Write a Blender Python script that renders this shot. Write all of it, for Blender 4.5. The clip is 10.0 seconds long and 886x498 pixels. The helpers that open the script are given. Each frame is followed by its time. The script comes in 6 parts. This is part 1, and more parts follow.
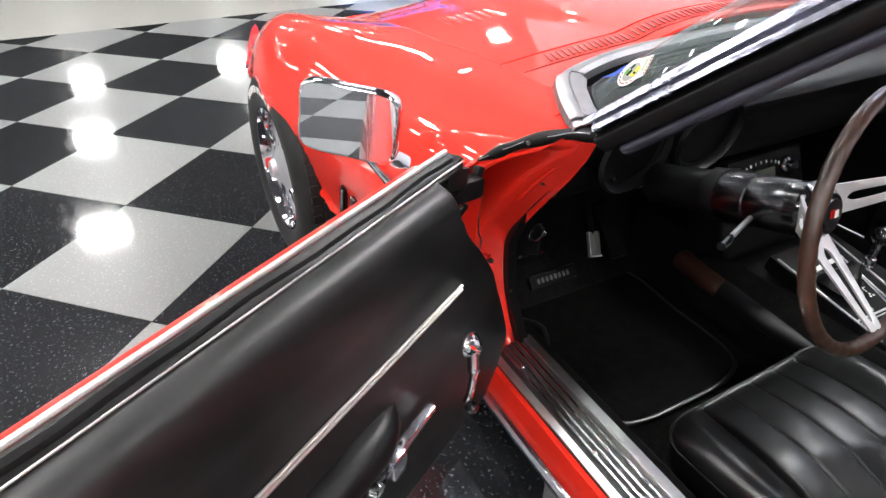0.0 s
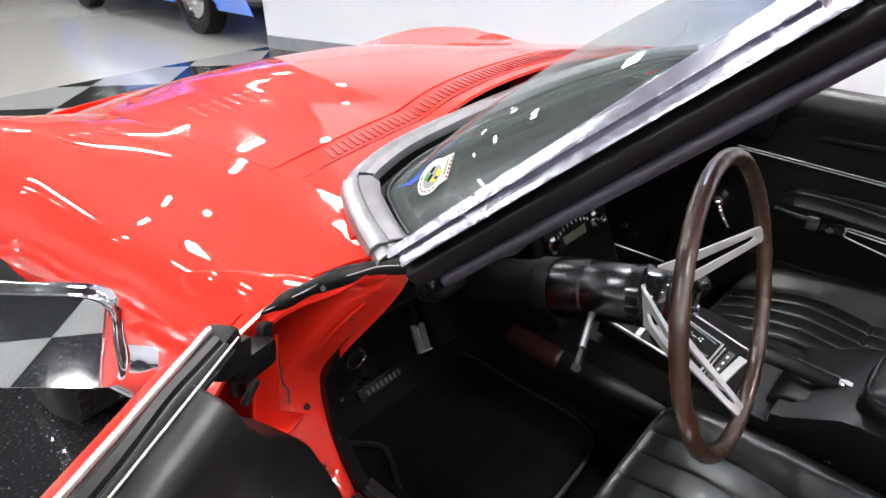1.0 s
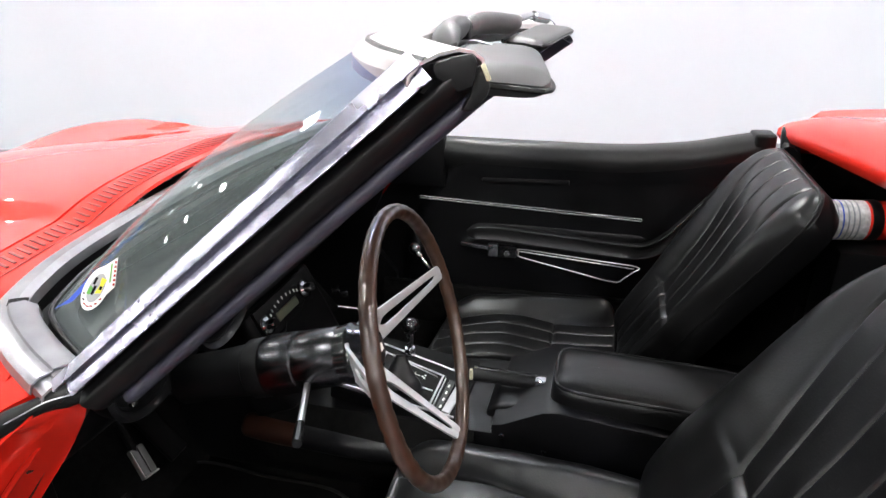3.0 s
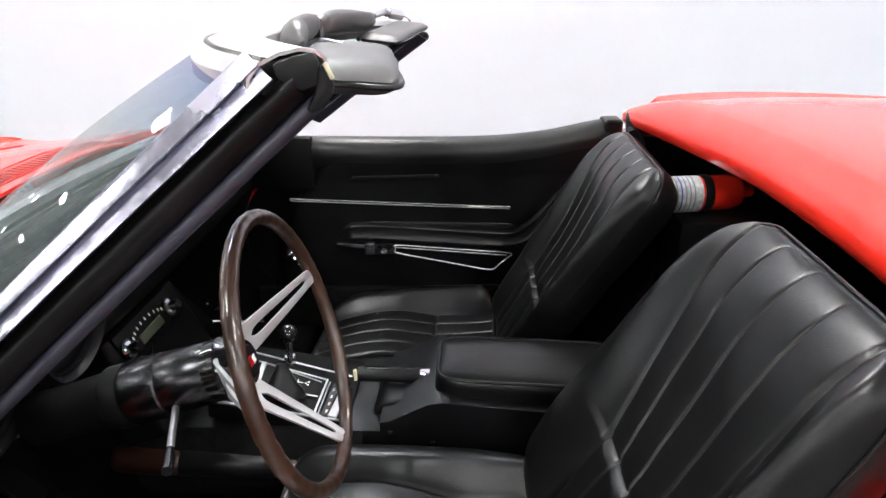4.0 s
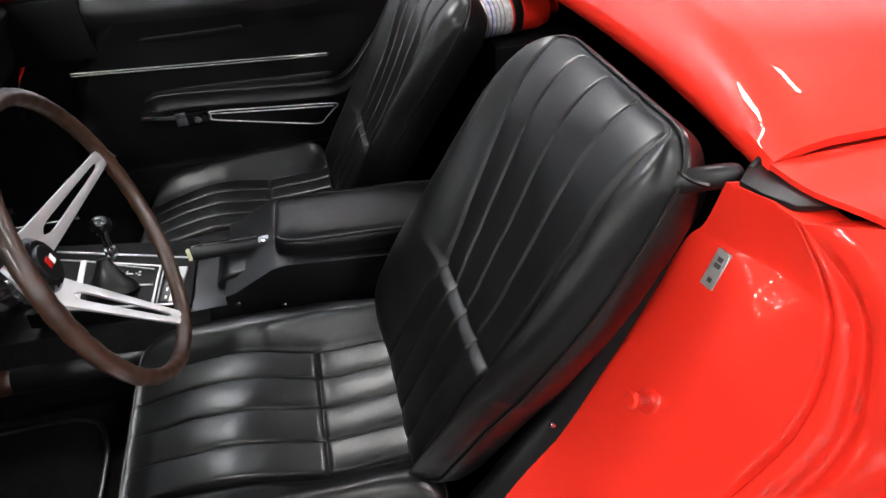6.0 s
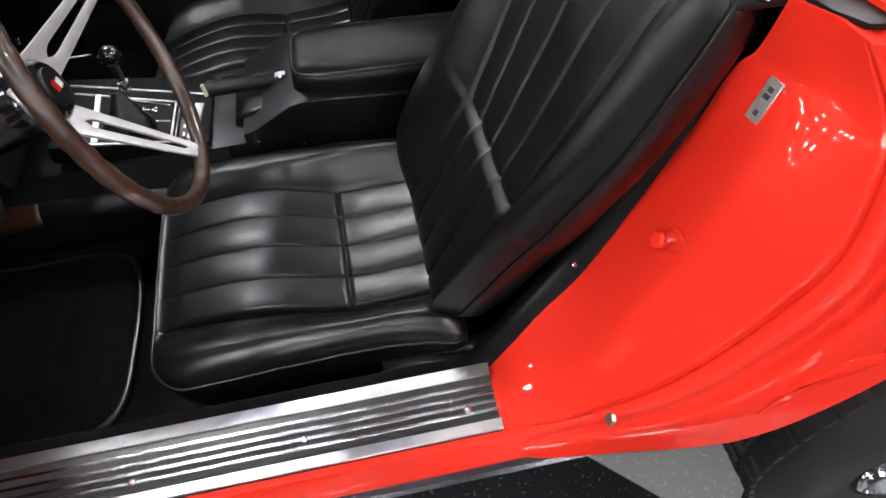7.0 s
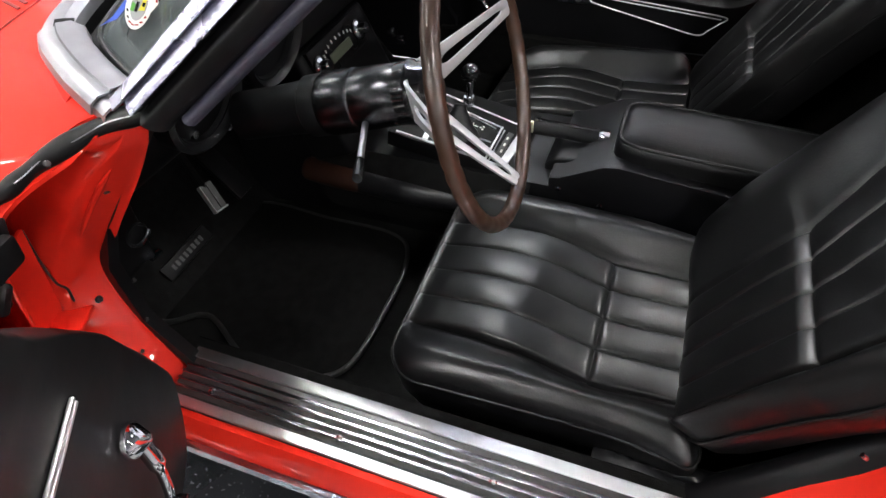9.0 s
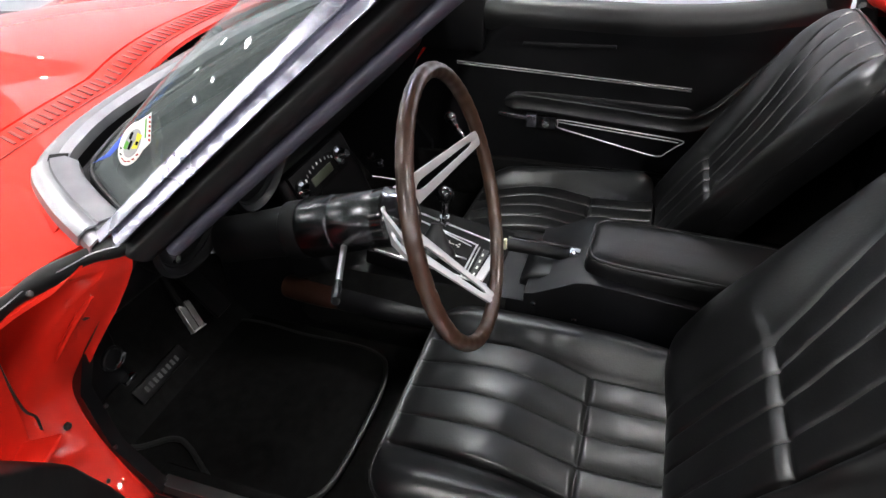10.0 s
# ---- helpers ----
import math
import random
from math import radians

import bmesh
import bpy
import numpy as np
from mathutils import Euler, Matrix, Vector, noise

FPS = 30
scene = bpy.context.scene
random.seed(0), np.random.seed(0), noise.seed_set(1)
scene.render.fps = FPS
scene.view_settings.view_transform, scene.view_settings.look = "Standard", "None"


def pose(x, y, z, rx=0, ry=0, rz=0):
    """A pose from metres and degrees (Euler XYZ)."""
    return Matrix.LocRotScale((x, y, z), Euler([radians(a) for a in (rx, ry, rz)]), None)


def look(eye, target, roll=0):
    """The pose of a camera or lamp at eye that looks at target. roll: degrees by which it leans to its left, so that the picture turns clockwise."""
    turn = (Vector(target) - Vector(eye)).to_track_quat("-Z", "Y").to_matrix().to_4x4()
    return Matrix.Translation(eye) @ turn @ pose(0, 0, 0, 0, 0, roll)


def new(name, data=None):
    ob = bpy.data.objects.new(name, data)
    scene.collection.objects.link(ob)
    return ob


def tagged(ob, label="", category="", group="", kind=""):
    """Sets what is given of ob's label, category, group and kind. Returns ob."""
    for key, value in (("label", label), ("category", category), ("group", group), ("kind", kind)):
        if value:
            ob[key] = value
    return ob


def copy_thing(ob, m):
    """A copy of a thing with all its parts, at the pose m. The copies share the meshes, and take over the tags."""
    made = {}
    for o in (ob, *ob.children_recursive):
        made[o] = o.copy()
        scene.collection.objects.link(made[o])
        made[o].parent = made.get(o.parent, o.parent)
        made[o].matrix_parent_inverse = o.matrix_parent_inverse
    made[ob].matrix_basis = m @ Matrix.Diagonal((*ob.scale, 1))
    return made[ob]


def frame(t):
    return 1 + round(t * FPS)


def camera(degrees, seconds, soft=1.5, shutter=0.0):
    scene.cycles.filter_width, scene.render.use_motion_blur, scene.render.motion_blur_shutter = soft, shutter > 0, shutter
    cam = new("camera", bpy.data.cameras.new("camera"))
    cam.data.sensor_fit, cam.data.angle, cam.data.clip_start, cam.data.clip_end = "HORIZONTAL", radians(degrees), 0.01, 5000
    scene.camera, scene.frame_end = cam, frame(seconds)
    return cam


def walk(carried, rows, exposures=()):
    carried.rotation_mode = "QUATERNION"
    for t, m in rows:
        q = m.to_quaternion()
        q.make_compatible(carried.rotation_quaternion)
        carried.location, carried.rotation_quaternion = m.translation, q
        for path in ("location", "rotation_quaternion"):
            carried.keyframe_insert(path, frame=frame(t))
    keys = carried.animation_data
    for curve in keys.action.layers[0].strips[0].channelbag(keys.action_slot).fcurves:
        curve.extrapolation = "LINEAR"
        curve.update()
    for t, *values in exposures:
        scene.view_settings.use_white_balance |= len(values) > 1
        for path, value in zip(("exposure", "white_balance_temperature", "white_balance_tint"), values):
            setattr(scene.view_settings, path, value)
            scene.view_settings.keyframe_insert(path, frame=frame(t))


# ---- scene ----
cam = camera(71.3, 10.0)
PATH = [
    (0, (-1.182, 0.027, 1.127), (-0.412, 1.509, 0.027), 0.1),
    (0.5, (-1.074, 0.182, 1.131), (-0.042, 1.513, 0.052), -0.4),
    (1, (-1.027, 0.214, 1.136), (0.251, 1.393, 0.146), -0.8),
    (1.5, (-1.019, 0.196, 1.143), (0.456, 1.191, 0.229), -1.2),
    (2, (-1.016, 0.184, 1.147), (0.587, 1.023, 0.294), -1.3),
    (2.5, (-1.014, 0.172, 1.149), (0.682, 0.847, 0.331), -1.3),
    (4, (-1.011, 0.14, 1.149), (0.807, 0.263, 0.325), -1.5),
    (4.5, (-1.01, 0.13, 1.149), (0.809, 0.083, 0.32), -1.5),
    (5, (-1.011, 0.12, 1.148), (0.782, -0.09, 0.286), -1.5),
    (6.5, (-1.004, 0.094, 1.117), (0.363, -0.159, -0.321), -4.3),
    (7, (-1.004, 0.098, 1.098), (0.23, -0.048, -0.47), -5.2),
    (7.5, (-1.0, 0.112, 1.091), (0.185, 0.118, -0.52), -5.7),
    (8, (-0.998, 0.133, 1.089), (0.164, 0.309, -0.529), -5.5),
    (8.5, (-0.999, 0.158, 1.094), (0.211, 0.53, -0.454), -4.4),
    (9, (-1.003, 0.176, 1.106), (0.299, 0.715, -0.313), -3.2),
    (9.5, (-1.005, 0.178, 1.121), (0.422, 0.777, -0.146), -2.4),
    (10, (-1.008, 0.168, 1.129), (0.533, 0.713, -0.023), -2.1),
]
walk(cam, [(t, look(eye, target, roll)) for t, eye, target, roll in PATH])

# ---- world and lamps ----
world = bpy.data.worlds.new("hall_air")
scene.world = world
world.use_nodes = True
world.node_tree.nodes["Background"].inputs[0].default_value = (0.9, 0.95, 1.0, 1)
world.node_tree.nodes["Background"].inputs[1].default_value = 0.05
LAMP = 152.0

# ---- materials ----


def mat(name, color, rough=0.5, metal=0.0, coat=0.0, spec=0.5, var=0.0, vscale=8.0, bump=0.0, bscale=200.0, emit=0.0, bkind="noise", rvar=0.0):
    m = bpy.data.materials.new(name)
    m.use_nodes = True
    nt = m.node_tree
    b = nt.nodes["Principled BSDF"]
    b.inputs["Base Color"].default_value = (*color, 1)
    b.inputs["Roughness"].default_value = rough
    b.inputs["Metallic"].default_value = metal
    b.inputs["Coat Weight"].default_value = coat
    b.inputs["Coat Roughness"].default_value = 0.03
    b.inputs["Specular IOR Level"].default_value = spec
    if emit:
        b.inputs["Emission Color"].default_value = (*color, 1)
        b.inputs["Emission Strength"].default_value = emit
    co = nt.nodes.new("ShaderNodeTexCoord")
    if var or rvar:
        n = nt.nodes.new("ShaderNodeTexNoise")
        n.inputs["Scale"].default_value = vscale
        n.inputs["Detail"].default_value = 6
        nt.links.new(co.outputs["Object"], n.inputs["Vector"])
    if var:
        r = nt.nodes.new("ShaderNodeMapRange")
        r.inputs[1].default_value, r.inputs[2].default_value = 0.3, 0.7
        r.inputs[3].default_value, r.inputs[4].default_value = 1 - var, 1 + var
        nt.links.new(n.outputs["Fac"], r.inputs[0])
        mx = nt.nodes.new("ShaderNodeVectorMath")
        mx.operation = "SCALE"
        mx.inputs[0].default_value = color
        nt.links.new(r.outputs[0], mx.inputs["Scale"])
        nt.links.new(mx.outputs[0], b.inputs["Base Color"])
    if rvar:
        r = nt.nodes.new("ShaderNodeMapRange")
        r.inputs[1].default_value, r.inputs[2].default_value = 0.3, 0.7
        r.inputs[3].default_value, r.inputs[4].default_value = max(rough - rvar, 0.02), rough + rvar
        nt.links.new(n.outputs["Fac"], r.inputs[0])
        nt.links.new(r.outputs[0], b.inputs["Roughness"])
    if bump:
        t = nt.nodes.new("ShaderNodeTexVoronoi" if bkind == "cells" else "ShaderNodeTexNoise")
        t.inputs["Scale"].default_value = bscale
        nt.links.new(co.outputs["Object"], t.inputs["Vector"])
        bp = nt.nodes.new("ShaderNodeBump")
        bp.inputs["Strength"].default_value = bump
        bp.inputs["Distance"].default_value = 0.002
        nt.links.new(t.outputs["Distance" if bkind == "cells" else "Fac"], bp.inputs["Height"])
        nt.links.new(bp.outputs[0], b.inputs["Normal"])
    return m


RED = mat("red_paint", (0.745, 0.025, 0.0125), 0.5, coat=1.0, spec=0.12, var=0.02, vscale=3)
LEATHER = mat("black_leather", (0.0028, 0.0028, 0.0031), 0.32, spec=0.38, var=0.3, vscale=12, bump=0.12, bscale=300)
# vinyl paler than the rest: the wall's grey sheen is in the base colour
VISOR = mat("visor_vinyl", (0.075, 0.075, 0.078), 0.42, spec=0.6, var=0.15, vscale=9, bump=0.06, bscale=60)
VINYL = mat("black_vinyl", (0.0040, 0.0040, 0.0046), 0.36, spec=0.26, var=0.3, vscale=9, bump=0.08, bscale=60, rvar=0.03)
DOORVINYL = mat("door_vinyl", (0.0080, 0.0080, 0.0085), 0.42, spec=0.38, var=0.3, vscale=9, bump=0.12, bscale=50, rvar=0.06)
PLASTIC = mat("black_plastic", (0.004, 0.004, 0.0045), 0.38, spec=0.28, var=0.2, rvar=0.06)
GLOSS = mat("gloss_black", (0.004, 0.004, 0.0045), 0.16, coat=0.3)
RUBBER = mat("rubber", (0.005, 0.005, 0.0055), 0.40, spec=0.22, var=0.3, vscale=15, bump=0.06, bscale=90)
TYRE = mat("tyre_rubber", (0.012, 0.012, 0.012), 0.6, spec=0.3, var=0.3, vscale=15, bump=0.1, bscale=150)
CARPET = mat("black_carpet", (0.0045, 0.0045, 0.0045), 0.95, spec=0.1, var=0.6, vscale=60, bump=0.9, bscale=700)
MATPILE = mat("mat_pile", (0.0045, 0.0045, 0.0045), 0.9, spec=0.06, var=0.5, vscale=40, bump=0.7, bscale=900)
CHROME = mat("chrome", (0.82, 0.83, 0.86), 0.08, metal=1.0, rvar=0.04, vscale=20)
BRUSHED = mat("brushed_metal", (0.66, 0.67, 0.69), 0.36, metal=1.0, var=0.08, vscale=40, rvar=0.05)
ALU = mat("polished_trim", (0.68, 0.68, 0.75), 0.20, metal=1.0)
DARKMETAL = mat("dark_grooves", (0.02, 0.02, 0.02), 0.35, spec=0.5)
COLUMN = mat("column_metal", (0.06, 0.06, 0.064), 0.27, metal=1.0)
TEAK = mat("wheel_rim_teak", (0.034, 0.0165, 0.0100), 0.32, coat=0.35, var=0.4, vscale=40, bump=0.05, bscale=60)
BRIGHT = mat("white_marks", (0.75, 0.75, 0.72), 0.5)
SILVERPLATE = mat("silver_plate", (0.55, 0.56, 0.55), 0.35, metal=0.8, var=0.15, vscale=80)
BROWN = mat("brown_panel", (0.020, 0.0075, 0.0045), 0.34, var=0.4, vscale=20)
PILLAR = mat("pillar_metal", (0.44, 0.44, 0.53), 0.26, metal=1.0, rvar=0.05, vscale=18)
MOULD = mat("dull_moulding", (0.34, 0.34, 0.36), 0.36, metal=0.9, var=0.15, vscale=25, rvar=0.05)
COVER = mat("header_metal", (0.74, 0.72, 0.72), 0.38, metal=0.85, var=0.08, vscale=20, rvar=0.05)
PEDAL = mat("pedal_rubber", (0.05, 0.05, 0.05), 0.5, var=0.3)
WALL = mat("white_wall", (0.615, 0.645, 0.705), 0.6, var=0.012, vscale=1.2, bump=0.05, bscale=120)
BASEGREY = mat("grey_base", (0.22, 0.24, 0.27), 0.5, var=0.1)
CEIL = mat("ceiling_paint", (0.045, 0.046, 0.05), 0.85, var=0.3, vscale=2)
SPOKE = mat("spoke_metal", (0.50, 0.50, 0.51), 0.36, metal=0.55, var=0.06, vscale=30, rvar=0.06)
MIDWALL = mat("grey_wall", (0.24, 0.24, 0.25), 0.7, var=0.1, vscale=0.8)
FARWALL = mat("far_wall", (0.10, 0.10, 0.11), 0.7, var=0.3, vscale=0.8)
BLUE = mat("blue_paint", (0.02, 0.16, 0.75), 0.25, coat=1.0)
DASHBLACK = mat("dash_black", (0.0025, 0.0025, 0.0028), 0.5, spec=0.09, var=0.3, vscale=30)
LENSRED = mat("red_lens", (0.35, 0.01, 0.01), 0.15, coat=0.5)
LENSGREY = mat("gauge_face", (0.008, 0.008, 0.008), 0.25)
YELLOW = mat("yellow_mark", (0.75, 0.65, 0.03), 0.5)
GREEN = mat("green_mark", (0.10, 0.35, 0.05), 0.5)
BLUEMARK = mat("blue_mark", (0.03, 0.08, 0.45), 0.5)
CREAM = mat("cream_tag", (0.62, 0.60, 0.42), 0.6)
LAMPMAT = mat("lamp_panel", (1.0, 0.98, 0.96), 0.5, emit=LAMP)
BRASS = mat("dull_bolt", (0.42, 0.39, 0.30), 0.35, metal=1.0)


def glass_mat(name, color, rough=0.0):
    m = bpy.data.materials.new(name)
    m.use_nodes = True
    nt = m.node_tree
    nt.nodes.remove(nt.nodes["Principled BSDF"])
    out = nt.nodes["Material Output"]
    tr, gl, mx, fr, pw, ad = (nt.nodes.new(k) for k in ("ShaderNodeBsdfTransparent", "ShaderNodeBsdfGlossy", "ShaderNodeMixShader", "ShaderNodeLayerWeight", "ShaderNodeMath", "ShaderNodeMath"))
    pw.operation, pw.inputs[1].default_value = "POWER", 5.0
    ad.operation, ad.inputs[1].default_value, ad.inputs[2].default_value = "MULTIPLY_ADD", 0.42, 0.06
    co, sx, rp = (nt.nodes.new(k) for k in ("ShaderNodeTexCoord", "ShaderNodeSeparateXYZ", "ShaderNodeValToRGB"))
    mr = nt.nodes.new("ShaderNodeMapRange")
    mr.inputs[1].default_value, mr.inputs[2].default_value = 0.80, 1.10
    nt.links.new(co.outputs["Object"], sx.inputs[0])
    nt.links.new(sx.outputs["Z"], mr.inputs[0])
    nt.links.new(mr.outputs[0], rp.inputs[0])
    rp.color_ramp.elements[0].position, rp.color_ramp.elements[0].color = 0.70, (*color, 1)
    rp.color_ramp.elements[1].position, rp.color_ramp.elements[1].color = 1.0, (0.30, 0.37, 0.76, 1)
    nt.links.new(rp.outputs[0], tr.inputs[0])
    gl.inputs["Roughness"].default_value = rough
    fr.inputs[0].default_value = 0.5
    nt.links.new(fr.outputs["Facing"], pw.inputs[0])
    nt.links.new(pw.outputs[0], ad.inputs[0])
    nt.links.new(ad.outputs[0], mx.inputs[0])
    nt.links.new(tr.outputs[0], mx.inputs[1])
    nt.links.new(gl.outputs[0], mx.inputs[2])
    film, haze = nt.nodes.new("ShaderNodeMixShader"), nt.nodes.new("ShaderNodeBsdfDiffuse")
    haze.inputs[0].default_value = (0.52, 0.62, 0.62, 1)
    film.inputs[0].default_value = 0.10
    nt.links.new(mx.outputs[0], film.inputs[1])
    nt.links.new(haze.outputs[0], film.inputs[2])
    nt.links.new(film.outputs[0], out.inputs[0])
    return m


GLASS = glass_mat("windscreen_glass", (0.93, 0.97, 0.96))
MIRROR = mat("mirror_glass", (0.85, 0.87, 0.9), 0.01, metal=1.0)


def floor_mat(name, base, speck, amount, rough):
    m = mat(name, base, rough, spec=0.5)
    nt = m.node_tree
    b = nt.nodes["Principled BSDF"]
    co = nt.nodes.new("ShaderNodeTexCoord")
    v = nt.nodes.new("ShaderNodeTexVoronoi")
    v.inputs["Scale"].default_value = 75
    n = nt.nodes.new("ShaderNodeTexNoise")
    n.inputs["Scale"].default_value = 110
    n.inputs["Detail"].default_value = 4
    big = nt.nodes.new("ShaderNodeTexNoise")
    big.inputs["Scale"].default_value = 1.6
    for t in (v, n, big):
        nt.links.new(co.outputs["Object"], t.inputs["Vector"])
    rmp = nt.nodes.new("ShaderNodeValToRGB")
    rmp.color_ramp.elements[0].position, rmp.color_ramp.elements[1].position = amount, amount + 0.05
    rmp.color_ramp.elements[0].color, rmp.color_ramp.elements[1].color = (*base, 1), (*speck, 1)
    nt.links.new(n.outputs["Fac"], rmp.inputs[0])
    inf = nt.nodes.new("ShaderNodeObjectInfo")
    mr = nt.nodes.new("ShaderNodeMapRange")
    mr.inputs[3].default_value, mr.inputs[4].default_value = 0.86, 1.14
    nt.links.new(inf.outputs["Random"], mr.inputs[0])
    mul = nt.nodes.new("ShaderNodeVectorMath")
    mul.operation = "SCALE"
    nt.links.new(rmp.outputs[0], mul.inputs[0])
    nt.links.new(mr.outputs[0], mul.inputs["Scale"])
    nt.links.new(mul.outputs[0], b.inputs["Base Color"])
    rr = nt.nodes.new("ShaderNodeMapRange")
    rr.inputs[3].default_value, rr.inputs[4].default_value = rough * 0.7, rough * 1.4
    nt.links.new(big.outputs["Fac"], rr.inputs[0])
    nt.links.new(rr.outputs[0], b.inputs["Roughness"])
    return m


TILE_L = floor_mat("grey_tile", (0.225, 0.233, 0.233), (0.30, 0.31, 0.31), 0.60, 0.075)
TILE_D = floor_mat("black_tile", (0.015, 0.016, 0.018), (0.085, 0.086, 0.092), 0.62, 0.075)
CONCRETE = floor_mat("polished_concrete", (0.27, 0.27, 0.25), (0.32, 0.32, 0.305), 0.55, 0.12)

# ---- building helpers ----


def curve(points, n, closed=False):
    """n points along a smooth curve through the given ones."""
    p = [Vector(q) for q in points]
    m = len(p) if closed else len(p) - 1
    out = []
    for i in range(n):
        f = i / (n if closed else n - 1) * m
        k = min(int(f), m - 1)
        t = f - k
        if closed:
            a, b, c, d = (p[(k + j) % len(p)] for j in (-1, 0, 1, 2))
        else:
            b, c = p[k], p[k + 1]
            a = p[k - 1] if k else b * 2 - c
            d = p[k + 2] if k + 2 < len(p) else c * 2 - b
        out.append(0.5 * ((2 * b) + (c - a) * t + (2 * a - 5 * b + 4 * c - d) * t * t + (3 * b - a - 3 * c + d) * t ** 3))
    return out


def interp(x, xs, ys):
    """Smooth value at x through a table."""
    if x <= xs[0]:
        return ys[0]
    if x >= xs[-1]:
        return ys[-1]
    k = max(i for i in range(len(xs) - 1) if xs[i] <= x)
    h = xs[k + 1] - xs[k]
    t = (x - xs[k]) / h
    m0 = (ys[k + 1] - ys[k - 1]) / (xs[k + 1] - xs[k - 1]) if k else (ys[1] - ys[0]) / h
    m1 = (ys[k + 2] - ys[k]) / (xs[k + 2] - xs[k]) if k + 2 < len(xs) else (ys[k + 1] - ys[k]) / h
    return (2 * t ** 3 - 3 * t * t + 1) * ys[k] + (t ** 3 - 2 * t * t + t) * h * m0 + (3 * t * t - 2 * t ** 3) * ys[k + 1] + (t ** 3 - t * t) * h * m1


def grid(rows, thick=0.0, closed=False):
    """A sheet through rows of points, with a thickness to the side away from its normal."""
    bm = bmesh.new()
    rows = [[Vector(p) for p in r] for r in rows]
    nu, nv = len(rows), len(rows[0])
    vs = [[bm.verts.new(p) for p in r] for r in rows]
    last = nv if closed else nv - 1
    for i in range(nu - 1):
        for j in range(last):
            q = (vs[i][j], vs[i][(j + 1) % nv], vs[i + 1][(j + 1) % nv], vs[i + 1][j])
            if (q[0].co - q[1].co).length + (q[2].co - q[3].co).length > 1e-7:
                bm.faces.new(q)
    if thick:
        bm.normal_update()
        back = {v: bm.verts.new(v.co - v.normal * thick) for r in vs for v in r}
        for f in list(bm.faces):
            bm.faces.new([back[v] for v in reversed(f.verts)])
        rim = [e for e in bm.edges if len(e.link_faces) == 1 and e.verts[0] in back and e.verts[1] in back]
        for e in rim:
            a, b = e.link_loops[0].vert, e.link_loops[0].link_loop_next.vert
            bm.faces.new((b, a, back[a], back[b]))
    bmesh.ops.remove_doubles(bm, verts=bm.verts, dist=1e-5)
    return bm


def flipped(rows):
    return [[Vector((-p[0], p[1], p[2])) for p in reversed(r)] for r in rows]


def tube(points, radius, n=10, closed=False, flat=1.0):
    """A round bar along points; radius is a number or one for each point."""
    p = [Vector(q) for q in points]
    bm = bmesh.new()
    rings = []
    up = None
    for i, c in enumerate(p):
        a, b = (p[i - 1], p[(i + 1) % len(p)]) if closed else (p[max(i - 1, 0)], p[min(i + 1, len(p) - 1)])
        d = (b - a).normalized()
        if up is None:
            up = d.orthogonal().normalized()
        up = (up - d * up.dot(d)).normalized()
        side = d.cross(up)
        r = radius[i] if isinstance(radius, (list, tuple)) else radius
        rings.append([bm.verts.new(c + r * (math.cos(k * math.tau / n) * up + flat * math.sin(k * math.tau / n) * side)) for k in range(n)])
    m = len(rings)
    for i in range(m if closed else m - 1):
        for k in range(n):
            bm.faces.new((rings[i][k], rings[i][(k + 1) % n], rings[(i + 1) % m][(k + 1) % n], rings[(i + 1) % m][k]))
    if not closed:
        bm.faces.new(list(reversed(rings[0])))
        bm.faces.new(rings[-1])
    return bm


def block(x0, x1, y0, y1, z0, z1, bevel=0.004, seg=2):
    bm = bmesh.new()
    bmesh.ops.create_cube(bm, size=1)
    bmesh.ops.transform(bm, matrix=Matrix.Translation(((x0 + x1) / 2, (y0 + y1) / 2, (z0 + z1) / 2)) @ Matrix.Diagonal((x1 - x0, y1 - y0, z1 - z0, 1)), verts=bm.verts)
    if bevel:
        bmesh.ops.bevel(bm, geom=bm.edges[:] + bm.verts[:], offset=bevel, segments=seg, affect="EDGES", profile=0.6)
    return bm


def prism(outline, depth, bevel=0.0, seg=2):
    """Outline (x, y) pushed up along z by depth, its edges rounded."""
    bm = bmesh.new()
    f = bm.faces.new([bm.verts.new((x, y, 0)) for x, y in outline])
    top = bmesh.ops.extrude_face_region(bm, geom=[f])
    bmesh.ops.translate(bm, vec=(0, 0, depth), verts=[v for v in top["geom"] if isinstance(v, bmesh.types.BMVert)])
    bmesh.ops.recalc_face_normals(bm, faces=bm.faces)
    if bevel:
        e = [e for e in bm.edges if len(e.link_faces) == 2 and e.calc_face_angle() > 0.6]
        bmesh.ops.bevel(bm, geom=e, offset=bevel, segments=seg, affect="EDGES", profile=0.6)
    return bm


def lathe(profile, n=48, m=None):
    """A turned body round z from (radius, height) pairs."""
    bm = bmesh.new()
    rings = [[bm.verts.new((r * math.cos(k * math.tau / n), r * math.sin(k * math.tau / n), z)) for k in range(n)] for r, z in profile]
    for a, b in zip(rings, rings[1:]):
        for k in range(n):
            bm.faces.new((a[k], a[(k + 1) % n], b[(k + 1) % n], b[k]))
    bmesh.ops.remove_doubles(bm, verts=bm.verts, dist=1e-5)
    bmesh.ops.recalc_face_normals(bm, faces=bm.faces)
    if m:
        bm.transform(m)
    return bm


def joined(*parts):
    bm = parts[0]
    for other in parts[1:]:
        me = bpy.data.meshes.new("tmp")
        other.to_mesh(me)
        other.free()
        bm.from_mesh(me)
        bpy.data.meshes.remove(me)
    return bm


def moved(bm, m):
    bm.transform(m)
    return bm


